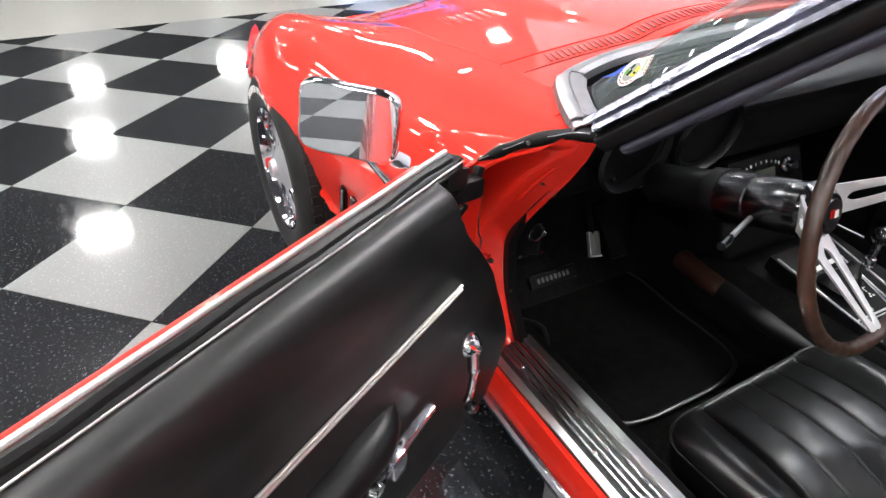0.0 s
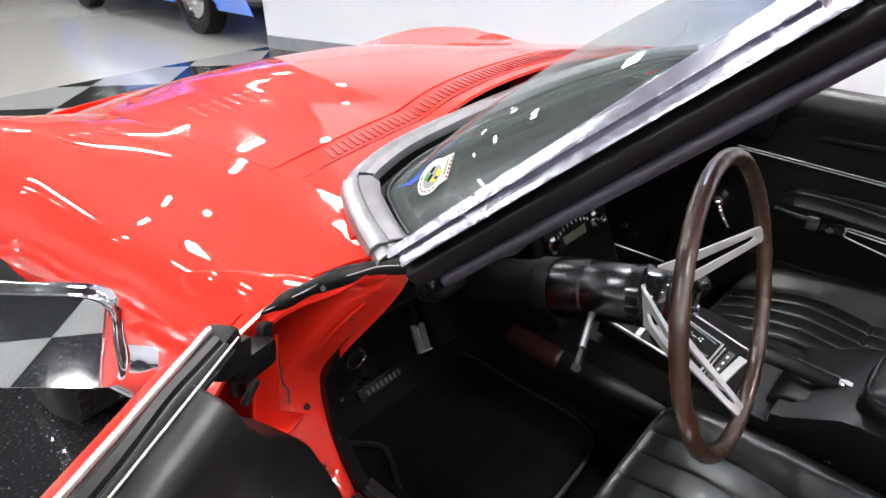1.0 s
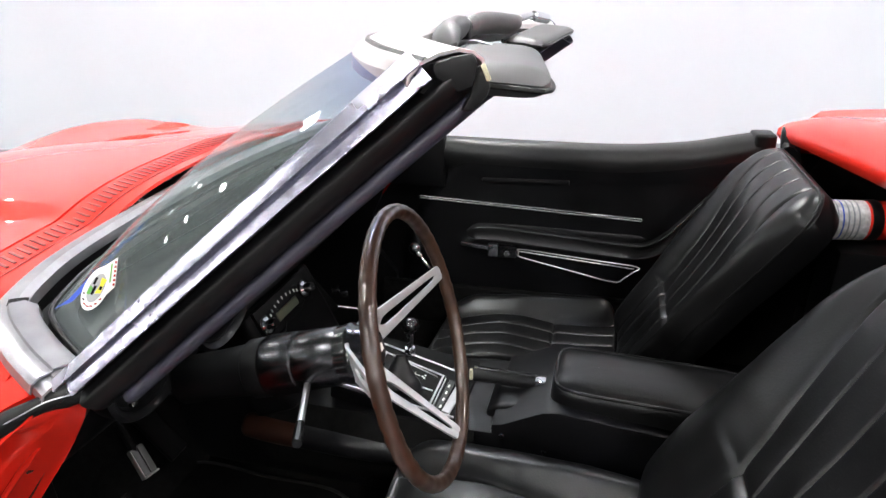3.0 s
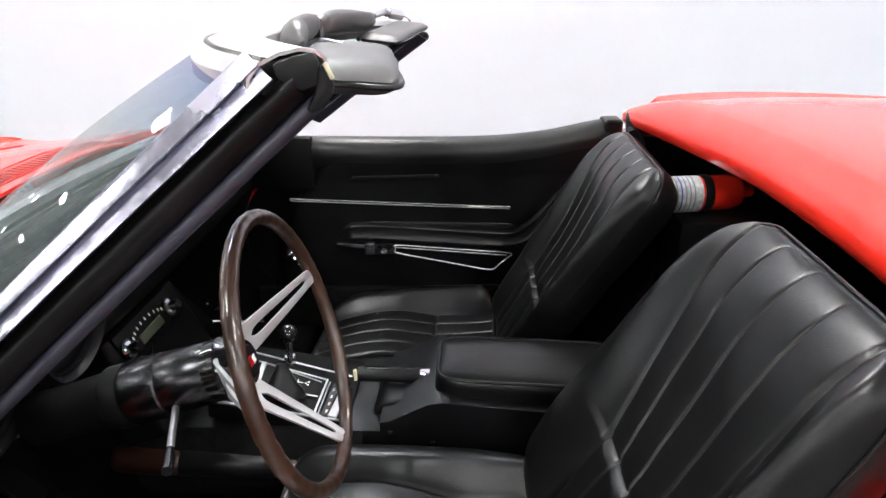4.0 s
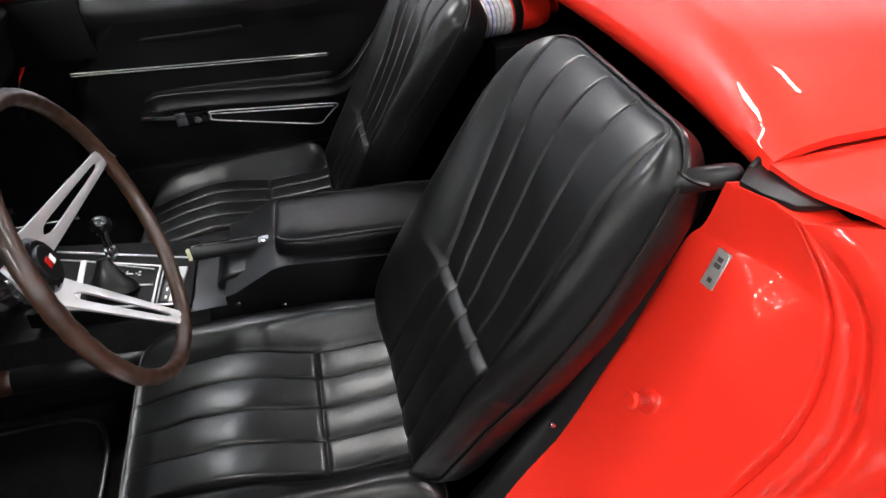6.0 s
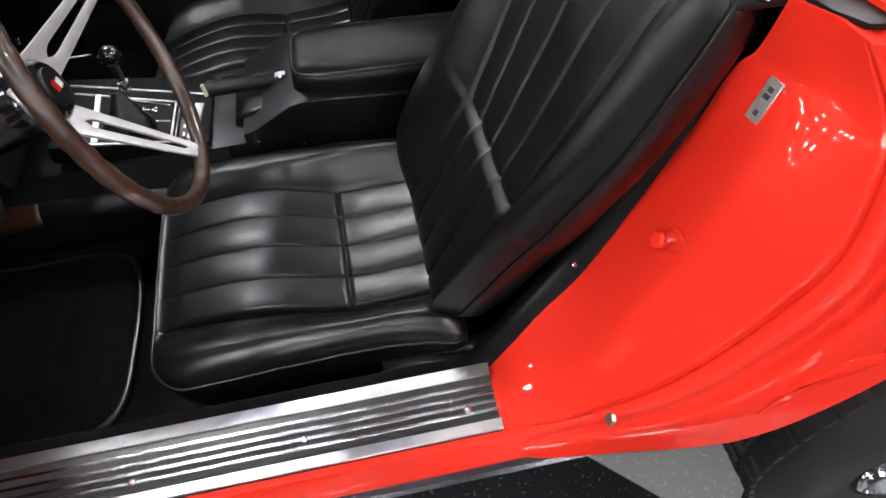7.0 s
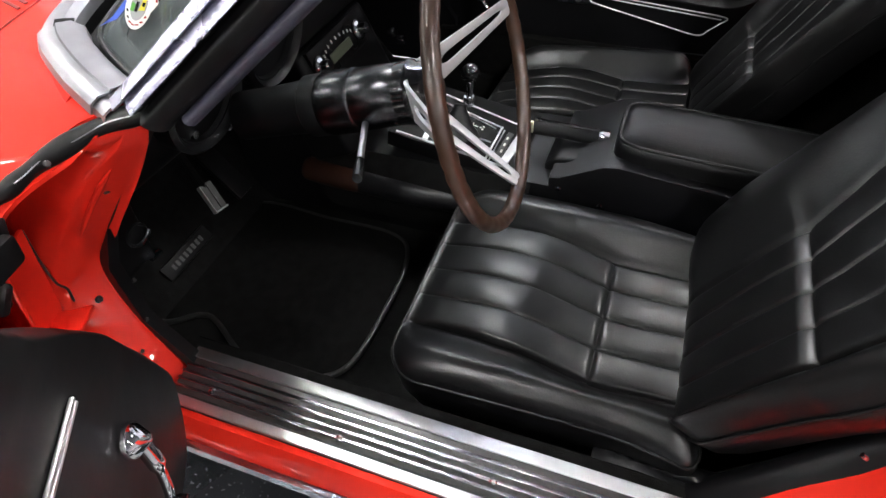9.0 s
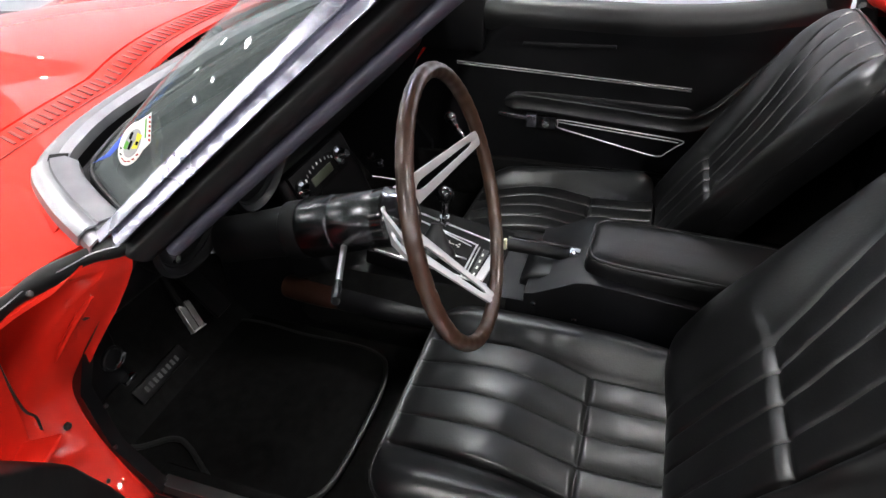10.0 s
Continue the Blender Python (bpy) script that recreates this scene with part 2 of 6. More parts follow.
def mesh_of(name, bm, material, smooth=True):
    me = bpy.data.meshes.new(name)
    bmesh.ops.recalc_face_normals(bm, faces=bm.faces)
    bm.to_mesh(me)
    bm.free()
    me.materials.append(material)
    if smooth:
        me.polygons.foreach_set("use_smooth", [True] * len(me.polygons))
        me.set_sharp_from_angle(angle=radians(38))
    return me


def part(name, bm, material, parent=None, label="", smooth=True):
    """One mesh object under a thing, or under a part of it."""
    ob = new(name, mesh_of(name, bm, material, smooth))
    if parent is not None:
        ob.parent = parent
        if parent.type == "EMPTY":
            ob.matrix_parent_inverse = Matrix.Translation(-parent.location)
    if label:
        tagged(ob, label)
    return ob


def thing(name, label, category, at=(0, 0, 0), group=""):
    ob = new(name)
    ob.location = at
    ob.empty_display_size = 0.1
    return tagged(ob, label, category, group)


def setting(name, bm, material, label="", smooth=False):
    ob = new(name, mesh_of(name, bm, material, smooth))
    return tagged(ob, label, name.split("_")[0], kind="structure")


def yz(x):
    """Turns outlines drawn as (y, z) so that they stand at x and are pushed towards +x."""
    return Matrix(((0, 0, 1, x), (1, 0, 0, 0), (0, 1, 0, 0), (0, 0, 0, 1)))


# ---- the hall ----
hall_floor = setting("floor", block(-16, 18, 5.2, 34, -0.10, 0.0, 0), CONCRETE, "polished grey concrete floor of the hall")
under = setting("floor_base", block(-16, 18, -14, 5.2, -0.10, -0.006, 0), BASEGREY, "grey joint bed under the checkered tiles")

# white partition beside the car, ending at a corner
W0, WDIR = Vector((2.09, 5.15, 0)), Vector((0.205, -0.979, 0)).normalized()
WN = Vector((-WDIR.y, WDIR.x, 0))


def wall_box(a, b, d0, d1, z0, z1):
    bm = block(a, b, d0, d1, z0, z1, 0.003, 1)
    return moved(bm, Matrix(((WDIR.x, WN.x, 0, W0.x), (WDIR.y, WN.y, 0, W0.y), (0, 0, 1, 0), (0, 0, 0, 1))))


setting("wall_east", wall_box(0, 15, 0, 0.14, 0, 4.6), WALL, "smooth white painted partition wall beside the car")
setting("baseboard", wall_box(0.004, 15, -0.012, 0, 0, 0.11), BASEGREY, "grey rubber baseboard along the white wall")
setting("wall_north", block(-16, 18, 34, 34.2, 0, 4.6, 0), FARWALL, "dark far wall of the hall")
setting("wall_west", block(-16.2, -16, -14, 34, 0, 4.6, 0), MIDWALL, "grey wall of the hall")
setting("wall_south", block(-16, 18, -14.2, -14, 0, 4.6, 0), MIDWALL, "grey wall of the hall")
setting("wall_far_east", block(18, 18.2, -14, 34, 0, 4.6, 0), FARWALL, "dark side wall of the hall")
setting("ceiling", block(-16.2, 18.2, -14.2, 34.2, 4.6, 4.8, 0), CEIL, "dark painted ceiling of the hall")


def ceiling_lamp(x, y):
    lamp = thing("ceiling_light", "white rectangular light panel in a slim frame under the ceiling", "ceiling light", (x, y, 4.54), "ceiling lights")
    part("frame", block(x - 0.375, x + 0.375, y - 0.255, y + 0.255, 4.55, 4.60, 0.006, 1), BASEGREY, lamp)
    part("diffuser", block(x - 0.35, x + 0.35, y - 0.23, y + 0.23, 4.538, 4.552, 0.003, 1), LAMPMAT, lamp)
    return lamp


first = ceiling_lamp(0, 0)
for ix in range(7):
    for iy in range(8):
        x, y = -14.2 + 4.0 * ix, -11.6 + 4.5 * iy
        if x > 3 and y < 5:
            continue
        # extra unseen panel off the grid, added to put glare on the seat cushion
        if ix == 4 and iy == 3:
            copy_thing(first, Matrix.Translation((x + 0.50, y - 0.85, 4.54)))
        if (ix, iy) == (0, 0):
            first.location = (x, y, 4.54)
        else:
            copy_thing(first, Matrix.Translation((x, y, 4.54)))

# ---- the red convertible: x to its right, y ahead ----
car = thing("convertible_car", "glossy red open two-seat sports car with its driver door open", "car", (0, 0.55, 0))
AXF, AXR, AXZ, ARCH = 1.80, -0.62, 0.33, 0.372

YS = [0.60, 0.80, 1.00, 1.20, 1.50, 1.72, 2.00, 2.35, 2.60, 2.75]
ZC = [0.800, 0.765, 0.735, 0.715, 0.728, 0.730, 0.690, 0.560, 0.455, 0.40]
ZS = [0.800, 0.795, 0.785, 0.765, 0.735, 0.705, 0.650, 0.555, 0.470, 0.41]
XS = [0.580, 0.575, 0.566, 0.550, 0.525, 0.508, 0.485, 0.455, 0.43, 0.41]
XM = [0.775, 0.793, 0.800, 0.800, 0.820, 0.862, 0.842, 0.765, 0.70, 0.64]


def front_section(y, n=34):
    zc, zs, xs, xm = (interp(y, YS, t) for t in (ZC, ZS, XS, XM))
    pts = [(-xm + 0.075, 0.235), (-xm + 0.03, 0.34), (-xm, 0.50), (-xm + 0.012, zc - 0.13), (-xm + 0.055, zc - 0.045),
           (-xm + 0.125, zc), (0.55 * (-xm + 0.125) - 0.45 * xs, 0.5 * (zc + zs) + 0.004), (-xs, zs)]
    return [Vector((p.x, y, p.y)) for p in curve([(x, z, 0) for x, z in pts], n)]


def fender_rows():
    n = 40
    start = [interp(i / (n - 1), [0, 0.15, 0.3, 0.45, 0.58, 0.70, 0.80, 0.88, 1.0], [0.80, 0.86, 0.87, 0.84, 0.78, 0.70, 0.650, 0.668, 0.80]) for i in range(n)]
    rows = []
    for k in range(64):
        f = k / 63
        row = []
        for i in range(n):
            y = start[i] + (2.70 - start[i]) * f
            p = front_section(y, n)[i]
            d = abs(y - AXF)
            if d < 0.43 and i < n * 0.62:
                lip = interp(y, [1.38, 1.41, 1.52, 1.64, 1.76, 1.88, 2.0, 2.12, 2.24], [0.24, 0.29, 0.37, 0.47, 0.545, 0.560, 0.530, 0.43, 0.27])
                if p.z < lip:
                    p = Vector((front_section(y, n)[min(i + 6, n - 1)].x * 0.5 + p.x * 0.5, y, lip))
            row.append(p)
        rows.append(row)
    return rows


FR = fender_rows()
part("front_fender", grid(FR, 0.006), RED, car)
part("front_fender", grid(flipped(FR), 0.006), RED, car)


def hood_z(x, y):
    zs, xs = interp(y, YS, ZS), interp(y, YS, XS)
    u = min(abs(x) / xs, 1)
    dome = 0.022 * max(0, 1 - (abs(x) / 0.30) ** 4) * interp(y, [0.9, 1.2, 1.7, 2.1], [1.0, 1.0, 0.7, 0.0])
    return zs + 0.038 * (1 - u * u) + dome


hood = part("hood", grid([[(interp(0.987 + (2.66 - 0.987) * k / 44, YS, XS) * s * 0.997, 0.987 + (2.66 - 0.987) * k / 44,
            hood_z(interp(0.987 + (2.66 - 0.987) * k / 44, YS, XS) * s, 0.987 + (2.66 - 0.987) * k / 44))
            for s in [i / 22 - 1 for i in range(45)]] for k in range(45)], 0.008), RED, car, "red engine lid with a raised centre")
for s in (1, -1):
    for k in range(6):
        x = s * (0.330 + 0.024 * k)
        pts = [(x - s * 0.02 * j / 5, 1.36 + 0.12 * j / 5 + 0.006 * k, hood_z(x - s * 0.02 * j / 5, 1.36 + 0.12 * j / 5 + 0.006 * k) + 0.0006) for j in range(6)]
        part("louvre", tube(pts, [0.001, 0.004, 0.0045, 0.0045, 0.004, 0.001], 8, flat=0.5), RED, hood)


def wing_z(x, y):
    pts = sorted((p.x, p.z) for p in front_section(y, 60)[30:])
    return float(np.interp(x, [a for a, _ in pts], [b for _, b in pts]))


for s in (1, -1):
    for k in range(5):
        pts = [(s * (-0.585 - 0.021 * k - 0.010 * j / 5), 1.46 + 0.10 * j / 5, wing_z(-0.585 - 0.021 * k - 0.010 * j / 5, 1.46 + 0.10 * j / 5) + 0.001) for j in range(6)]
        part("louvre", tube(pts, [0.001, 0.004, 0.0045, 0.0045, 0.004, 0.001], 8, flat=0.3), RED, car)
NOSE = [[(x * (0.64 - 0.10 * k / 6), 2.66 + 0.10 * math.sin(k / 6 * 1.5), 0.47 - 0.30 * k / 6 + 0.04 * (1 - x * x)) for x in [i / 12 - 1 for i in range(25)]] for k in range(7)]
part("nose", grid(NOSE, 0.006), RED, car)

# cowl panel with its row of slots
BASE = [(-0.662, 0.640, 0.799), (-0.615, 0.735, 0.800), (-0.555, 0.822, 0.800), (-0.48, 0.862, 0.803), (-0.377, 0.886, 0.807), (-0.20, 0.896, 0.813), (0, 0.90, 0.816)]
BASE = BASE + [(-x, y, z) for x, y, z in reversed(BASE[:-1])]
BC = curve(BASE, 61)


def base_y(x):
    pts = sorted((p.x, p.y) for p in BC)
    return float(np.interp(x, [a for a, _ in pts], [b for _, b in pts]))


def cowl_z(x, y):
    return hood_z(x, max(y, 0.985)) - 0.02 * max(0, 0.95 - y)


cowl_rows = [[(x, base_y(x) + (0.981 - base_y(x)) * k / 8, cowl_z(x, base_y(x) + (0.981 - base_y(x)) * k / 8)) for x in [0.572 * (i / 30 - 1) for i in range(61)]] for k in range(9)]
cowl = part("cowl_panel", grid(cowl_rows, 0.006), RED, car)
# each slot is a bar on the panel, its inner shade painted as darker red
slot_me = mesh_of("slot", block(-0.0024, 0.0024, -0.0205, 0.0205, -0.0006, 0.0012, 0.0005, 1), mat("slot_shade", (0.20, 0.006, 0.004), 0.5), False)
for i in range(78):
    x = -0.485 + 0.970 * i / 77
    slat = new("slot", slot_me)
    slat.matrix_basis = Matrix.Translation((x, 0.950, cowl_z(x, 0.950) + 0.0005)) @ Matrix.Rotation(radians(-18), 4, "Z") @ Matrix.Rotation(math.atan2(cowl_z(x + .01, .948) - cowl_z(x - .01, .948), 0.02), 4, "Y").inverted()
    slat.parent = cowl
part("seam", tube([(x, 0.922, cowl_z(x, 0.922) + 0.0002) for x in [0.556 * (i / 20 - 1) for i in range(41)]], 0.0016, 6), mat("seam_dark", (0.25, 0.008, 0.005), 0.5), cowl)

# bright moulding round the foot of the windscreen, dark gut behind it


def offset_curve(pts, d, dz=0.0):
    out = []
    for i, p in enumerate(pts):
        t = (pts[min(i + 1, len(pts) - 1)] - pts[max(i - 1, 0)])
        nrm = Vector((t.y, -t.x, 0)).normalized()
        out.append(p + nrm * d + Vector((0, 0, dz)))
    return out


def strip_rows(pts, offs):
    return [offset_curve(pts, d, dz) for d, dz in offs]


part("windscreen_moulding", grid(strip_rows(BC, [(-0.003, 0.000), (-0.001, 0.006), (0.006, 0.010), (0.013, 0.0095), (0.0145, 0.012), (0.023, 0.012), (0.030, 0.006), (0.031, -0.006)]), 0.002), MOULD, car, "dull bright metal moulding round the windscreen foot")
for s in (1, -1):
    cn = [Vector((p.x * s, p.y, p.z)) for p in BC[1:11]]
    cn = cn if s > 0 else list(reversed(cn))
    part("corner_moulding", grid(strip_rows(cn, [(-0.006, 0.001), (-0.003, 0.009), (0.005, 0.0135), (0.016, 0.013), (0.018, 0.0155), (0.032, 0.0145), (0.042, 0.006), (0.043, -0.006)]), 0.002), MOULD, car, "dull metal corner piece of the windscreen moulding")
for s in (1, -1):
    cn = [Vector((p.x * s, p.y, p.z)) for p in BC[4:14]]
    cn = cn if s > 0 else list(reversed(cn))
    part("cowl_corner", grid(strip_rows(cn, [(-0.030, -0.036), (-0.012, -0.013), (0.0, -0.004), (0.03, -0.006)]), 0.002), RED, car)
part("moulding_joint", grid(strip_rows(BC[10:12], [(0.014, 0.0140), (0.022, 0.0138), (0.034, 0.0120)]), 0.001), DASHBLACK, car)
part("gutter", grid(strip_rows(BC, [(0.030, 0.004), (0.032, -0.020), (0.045, -0.028), (0.062, -0.018), (0.080, -0.016)]), 0.002), DASHBLACK, car, "dark gutter between moulding and windscreen")
part("glass_gasket", tube(offset_curve(BC, 0.054, -0.006)[3:-3], 0.0030, 8), RUBBER, car)

# windscreen
GB = offset_curve(BC, 0.056, -0.008)
TOPC = curve([(-0.530, 0.305, 1.086), (-0.46, 0.372, 1.090), (-0.29, 0.440, 1.084), (0, 0.470, 1.073), (0.29, 0.440, 1.060), (0.46, 0.372, 1.048), (0.530, 0.305, 1.040)], 61)
GB[0], GB[-1] = Vector((-0.668, 0.625, 0.80)), Vector((0.668, 0.625, 0.80))
glass_rows = []
for k in range(21):
    f = k / 20
    glass_rows.append([b.lerp(t, f) + Vector((0, 0.012 * math.sin(math.pi * f), 0.012 * math.sin(math.pi * f))) for b, t in zip(GB, TOPC)])
windscreen = part("windscreen", grid(glass_rows), GLASS, car, "clear raked windscreen with a faint green tint")


def pillar_rows(a, b, prof, f0, f1, s, n=26):
    """Rows along the pillar from a to b. prof holds (offset at the foot, offset at the top, depth): across the rake, and outwards."""
    across, outward = Vector((-0.078 * s, 0.643, 0.762)), Vector((-0.950 * s, -0.279, 0.138))
    rows = []
    for k in range(n):
        f = f0 + (f1 - f0) * k / (n - 1)
        c = a.lerp(b, f) + across * 0.0012 * math.sin(math.pi * f)
        rows.append([c + across * (p.x + (p.y - p.x) * f) + outward * p.z for p in curve(prof, 22)])
    return rows


# the blue-grey that the vinyl reflects is put into its base colour
LINING = mat("pillar_lining", (0.030, 0.030, 0.046), 0.42, spec=0.6, var=0.2, vscale=30, bump=0.1, bscale=160)
for s in (1, -1):
    foot, top = Vector((-0.668 * s, 0.628, 0.800)), Vector((-0.531 * s, 0.303, 1.088 if s > 0 else 1.042))
    trim = part("windscreen_pillar", grid(pillar_rows(foot, top, [(0.0172, 0.0172, -0.010), (0.0176, 0.0175, -0.0050), (0.0165, 0.0155, -0.0036), (0.0130, 0.0100, 0.0005), (0.0100, 0.0045, 0.0040), (0.0092, 0.0028, 0.0046), (0.0086, 0.0018, 0.0030), (0.0080, 0.0010, -0.0010)], 0.035, 0.985, s), 0.002), PILLAR, car, "bright metal windscreen pillar trim")
    part("bright_edge", grid(pillar_rows(foot, top, [(0.0080, 0.0010, -0.0010), (0.0074, 0.0004, 0.0010), (0.0060, -0.0010, 0.0018), (0.0010, -0.0060, 0.0058), (-0.0036, -0.0104, 0.0082), (-0.0048, -0.0114, 0.0070), (-0.0054, -0.0118, -0.0060)], 0.062, 0.985, s), 0.002), PILLAR, trim)
    part("rubber_seal", grid(pillar_rows(foot, top, [(-0.0040, -0.0105, -0.006), (-0.0075, -0.0130, -0.010), (-0.0105, -0.0160, -0.004), (-0.0145, -0.0205, 0.003), (-0.0200, -0.0265, 0.0025), (-0.0270, -0.0330, -0.003), (-0.0325, -0.0385, -0.011), (-0.0345, -0.0405, -0.020)], 0.050, 1.010, s), 0.002), RUBBER, trim, "black rubber door seal on the pillar")
    part("inner_trim", grid(pillar_rows(foot, top, [(-0.0335, -0.0395, -0.020), (-0.0355, -0.0410, -0.013), (-0.0400, -0.0455, -0.010), (-0.0450, -0.0510, -0.013), (-0.0478, -0.0545, -0.021), (-0.0460, -0.0530, -0.034), (-0.0280, -0.0340, -0.048)], 0.100, 1.030, s), 0.002), LINING, trim, "black vinyl pillar lining, blue-grey reflection put into its colour")

# header over the windscreen
HDR = TOPC[:56]
head = part("windscreen_header", grid(strip_rows(HDR, [(-0.016, -0.022), (-0.015, -0.010), (-0.006, -0.001), (0.012, 0.005), (0.030, 0.007), (0.044, 0.004), (0.052, -0.002), (0.0535, -0.010)]), 0.003), COVER, car, "dull silver metal windscreen header")
part("header_seam", grid(strip_rows(HDR, [(-0.004, 0.0016), (-0.002, 0.0046), (0.001, 0.0042)]), 0.0008), DARKMETAL, head)
part("header_lining", grid(strip_rows(HDR, [(0.052, -0.008), (0.053, -0.020), (0.042, -0.030), (0.016, -0.032), (-0.004, -0.018)]), 0.004), VINYL, head)
for s in (1, -1):
    dz = 0 if s > 0 else -0.046
    if s > 0:
        e0 = 0 if s > 0 else -1
        ring = [offset_curve(HDR, d, z)[e0] for d, z in ((-0.012, -0.008), (0.000, 0.000), (0.020, 0.003), (0.040, 0.001), (0.050, -0.005), (0.052, -0.022), (0.042, -0.030), (0.016, -0.032), (-0.004, -0.018))]
        end_bm = bmesh.new()
        end_bm.faces.new([end_bm.verts.new(p) for p in ring])
        ext_f = bmesh.ops.extrude_face_region(end_bm, geom=end_bm.faces[:])
        bmesh.ops.translate(end_bm, vec=(0.012 * s, 0.010, 0), verts=[v for v in ext_f["geom"] if isinstance(v, bmesh.types.BMVert)])
        bmesh.ops.recalc_face_normals(end_bm, faces=end_bm.faces)
        cap = part("end_cap", end_bm, RUBBER, head, "black rubber end of the header", False)
        across, outward, along = Vector((-0.078 * s, 0.643, 0.762)), Vector((-0.950 * s, -0.279, 0.138)), Vector((0.301 * s, -0.714, 0.632))
        base = Vector((-0.531 * s, 0.303, 1.088 + dz))
        CAPM = Matrix(((along.x, across.x, outward.x, base.x), (along.y, across.y, outward.y, base.y), (along.z, across.z, outward.z, base.z), (0, 0, 0, 1)))
        part("corner_cap", moved(prism([(-0.004, -0.012), (0.001, -0.003), (0.017, -0.0095), (0.031, -0.018), (0.029, -0.026), (0.014, -0.038), (0.002, -0.033)], -0.030, 0.004, 2), CAPM @ Matrix.Translation((0, 0, 0.003))), RUBBER, head, "folded black rubber corner of the header")
        part("seal_tail", moved(prism([(0.024, -0.027), (0.031, -0.029), (0.030, -0.039), (0.0245, -0.0475), (0.017, -0.0520), (0.000, -0.052), (-0.006, -0.046), (0.010, -0.040)], -0.016, 0.004, 2), CAPM @ Matrix.Translation((0, 0, -0.004))), RUBBER, head)
        if s > 0:
            part("cap_tag", moved(block(-0.002, 0.002, -0.007, 0.007, -0.0015, 0.0015, 0.0008, 1), CAPM @ Matrix.Translation((0.029, -0.036, -0.003)) @ Matrix.Rotation(radians(-18), 4, "Z")), CREAM, head)
    rows = []
    for i in range(25):
        a = -1 + i / 12
        rows.append([])
        for k in range(24):
            t = k / 24 * math.tau
            e = (1 - abs(a) ** 7) ** 0.4
            cy, cz = math.copysign(abs(math.cos(t)) ** 0.45, math.cos(t)), math.copysign(abs(math.sin(t)) ** 0.9, math.sin(t))
            rows[-1].append((a * (0.168 if s > 0 else 0.115), cy * ((0.055 if s > 0 else 0.036) * (0.85 + 0.15 * e)), cz * (0.019 if s > 0 else 0.009) * e))
    VM = Matrix.Translation((-0.258 * s, 0.296 + (0 if s > 0 else 0.010), (1.050 if s > 0 else 1.060) + dz * 0.42)) @ Matrix.Rotation(radians(3 * s), 4, "Y") @ Matrix.Rotation(radians(5), 4, "X") @ Matrix.Rotation(radians(9 * s), 4, "Z")
    v = part("sun_visor", moved(grid(rows, closed=True), VM), VISOR, head, "padded vinyl sun visor folded up, grey sheen put into its colour")
    part("visor_piping", moved(tube([(x * (1.11 if s > 0 else 0.76), y * (1.02 if s > 0 else 0.67), -0.004 if s > 0 else -0.002) for x, y, _ in curve([(-0.144, -0.052, 0), (0, -0.054, 0), (0.144, -0.052, 0), (0.149, 0, 0), (0.144, 0.052, 0), (0, 0.054, 0), (-0.144, 0.052, 0), (-0.149, 0, 0)], 40, True)], 0.003, 6, True), VM), VINYL, v)
    part("visor_arm", tube(curve([(-0.20 * s, 0.315, 1.064 + dz * 0.6), (-0.185 * s, 0.345, 1.068 + dz * 0.5), (-0.16 * s, 0.365, 1.060 + dz * 0.5)], 10), 0.005, 8), CHROME, v)
ROLL = [(x, y, z) for x, y, z in ((-0.255, 0.352, 1.072), (-0.20, 0.378, 1.079), (-0.10, 0.392, 1.079), (-0.035, 0.398, 1.074))]
part("header_pad", tube(curve(ROLL, 16), [0.003, 0.008, 0.012] + [0.0145] * 12 + [0.010], 14, flat=1.5), VISOR, head)
part("header_pad", tube(curve([(0.0, 0.398, 1.071), (0.06, 0.392, 1.075), (0.14, 0.378, 1.071), (0.23, 0.350, 1.060)], 16), [0.010] + [0.0145] * 14 + [0.008], 14, flat=1.5), VISOR, head)
part("pad_clip", block(-0.030, -0.006, 0.385, 0.405, 1.058, 1.085, 0.003, 2), PLASTIC, head)
part("latch", joined(tube([(0.235, 0.345, 1.072), (0.27, 0.33, 1.076), (0.30, 0.31, 1.070)], 0.006, 8), tube([(0.275, 0.325, 1.074), (0.32, 0.305, 1.066)], 0.010, 10)), CHROME, head)

# ---- sill, rocker and jambs ----


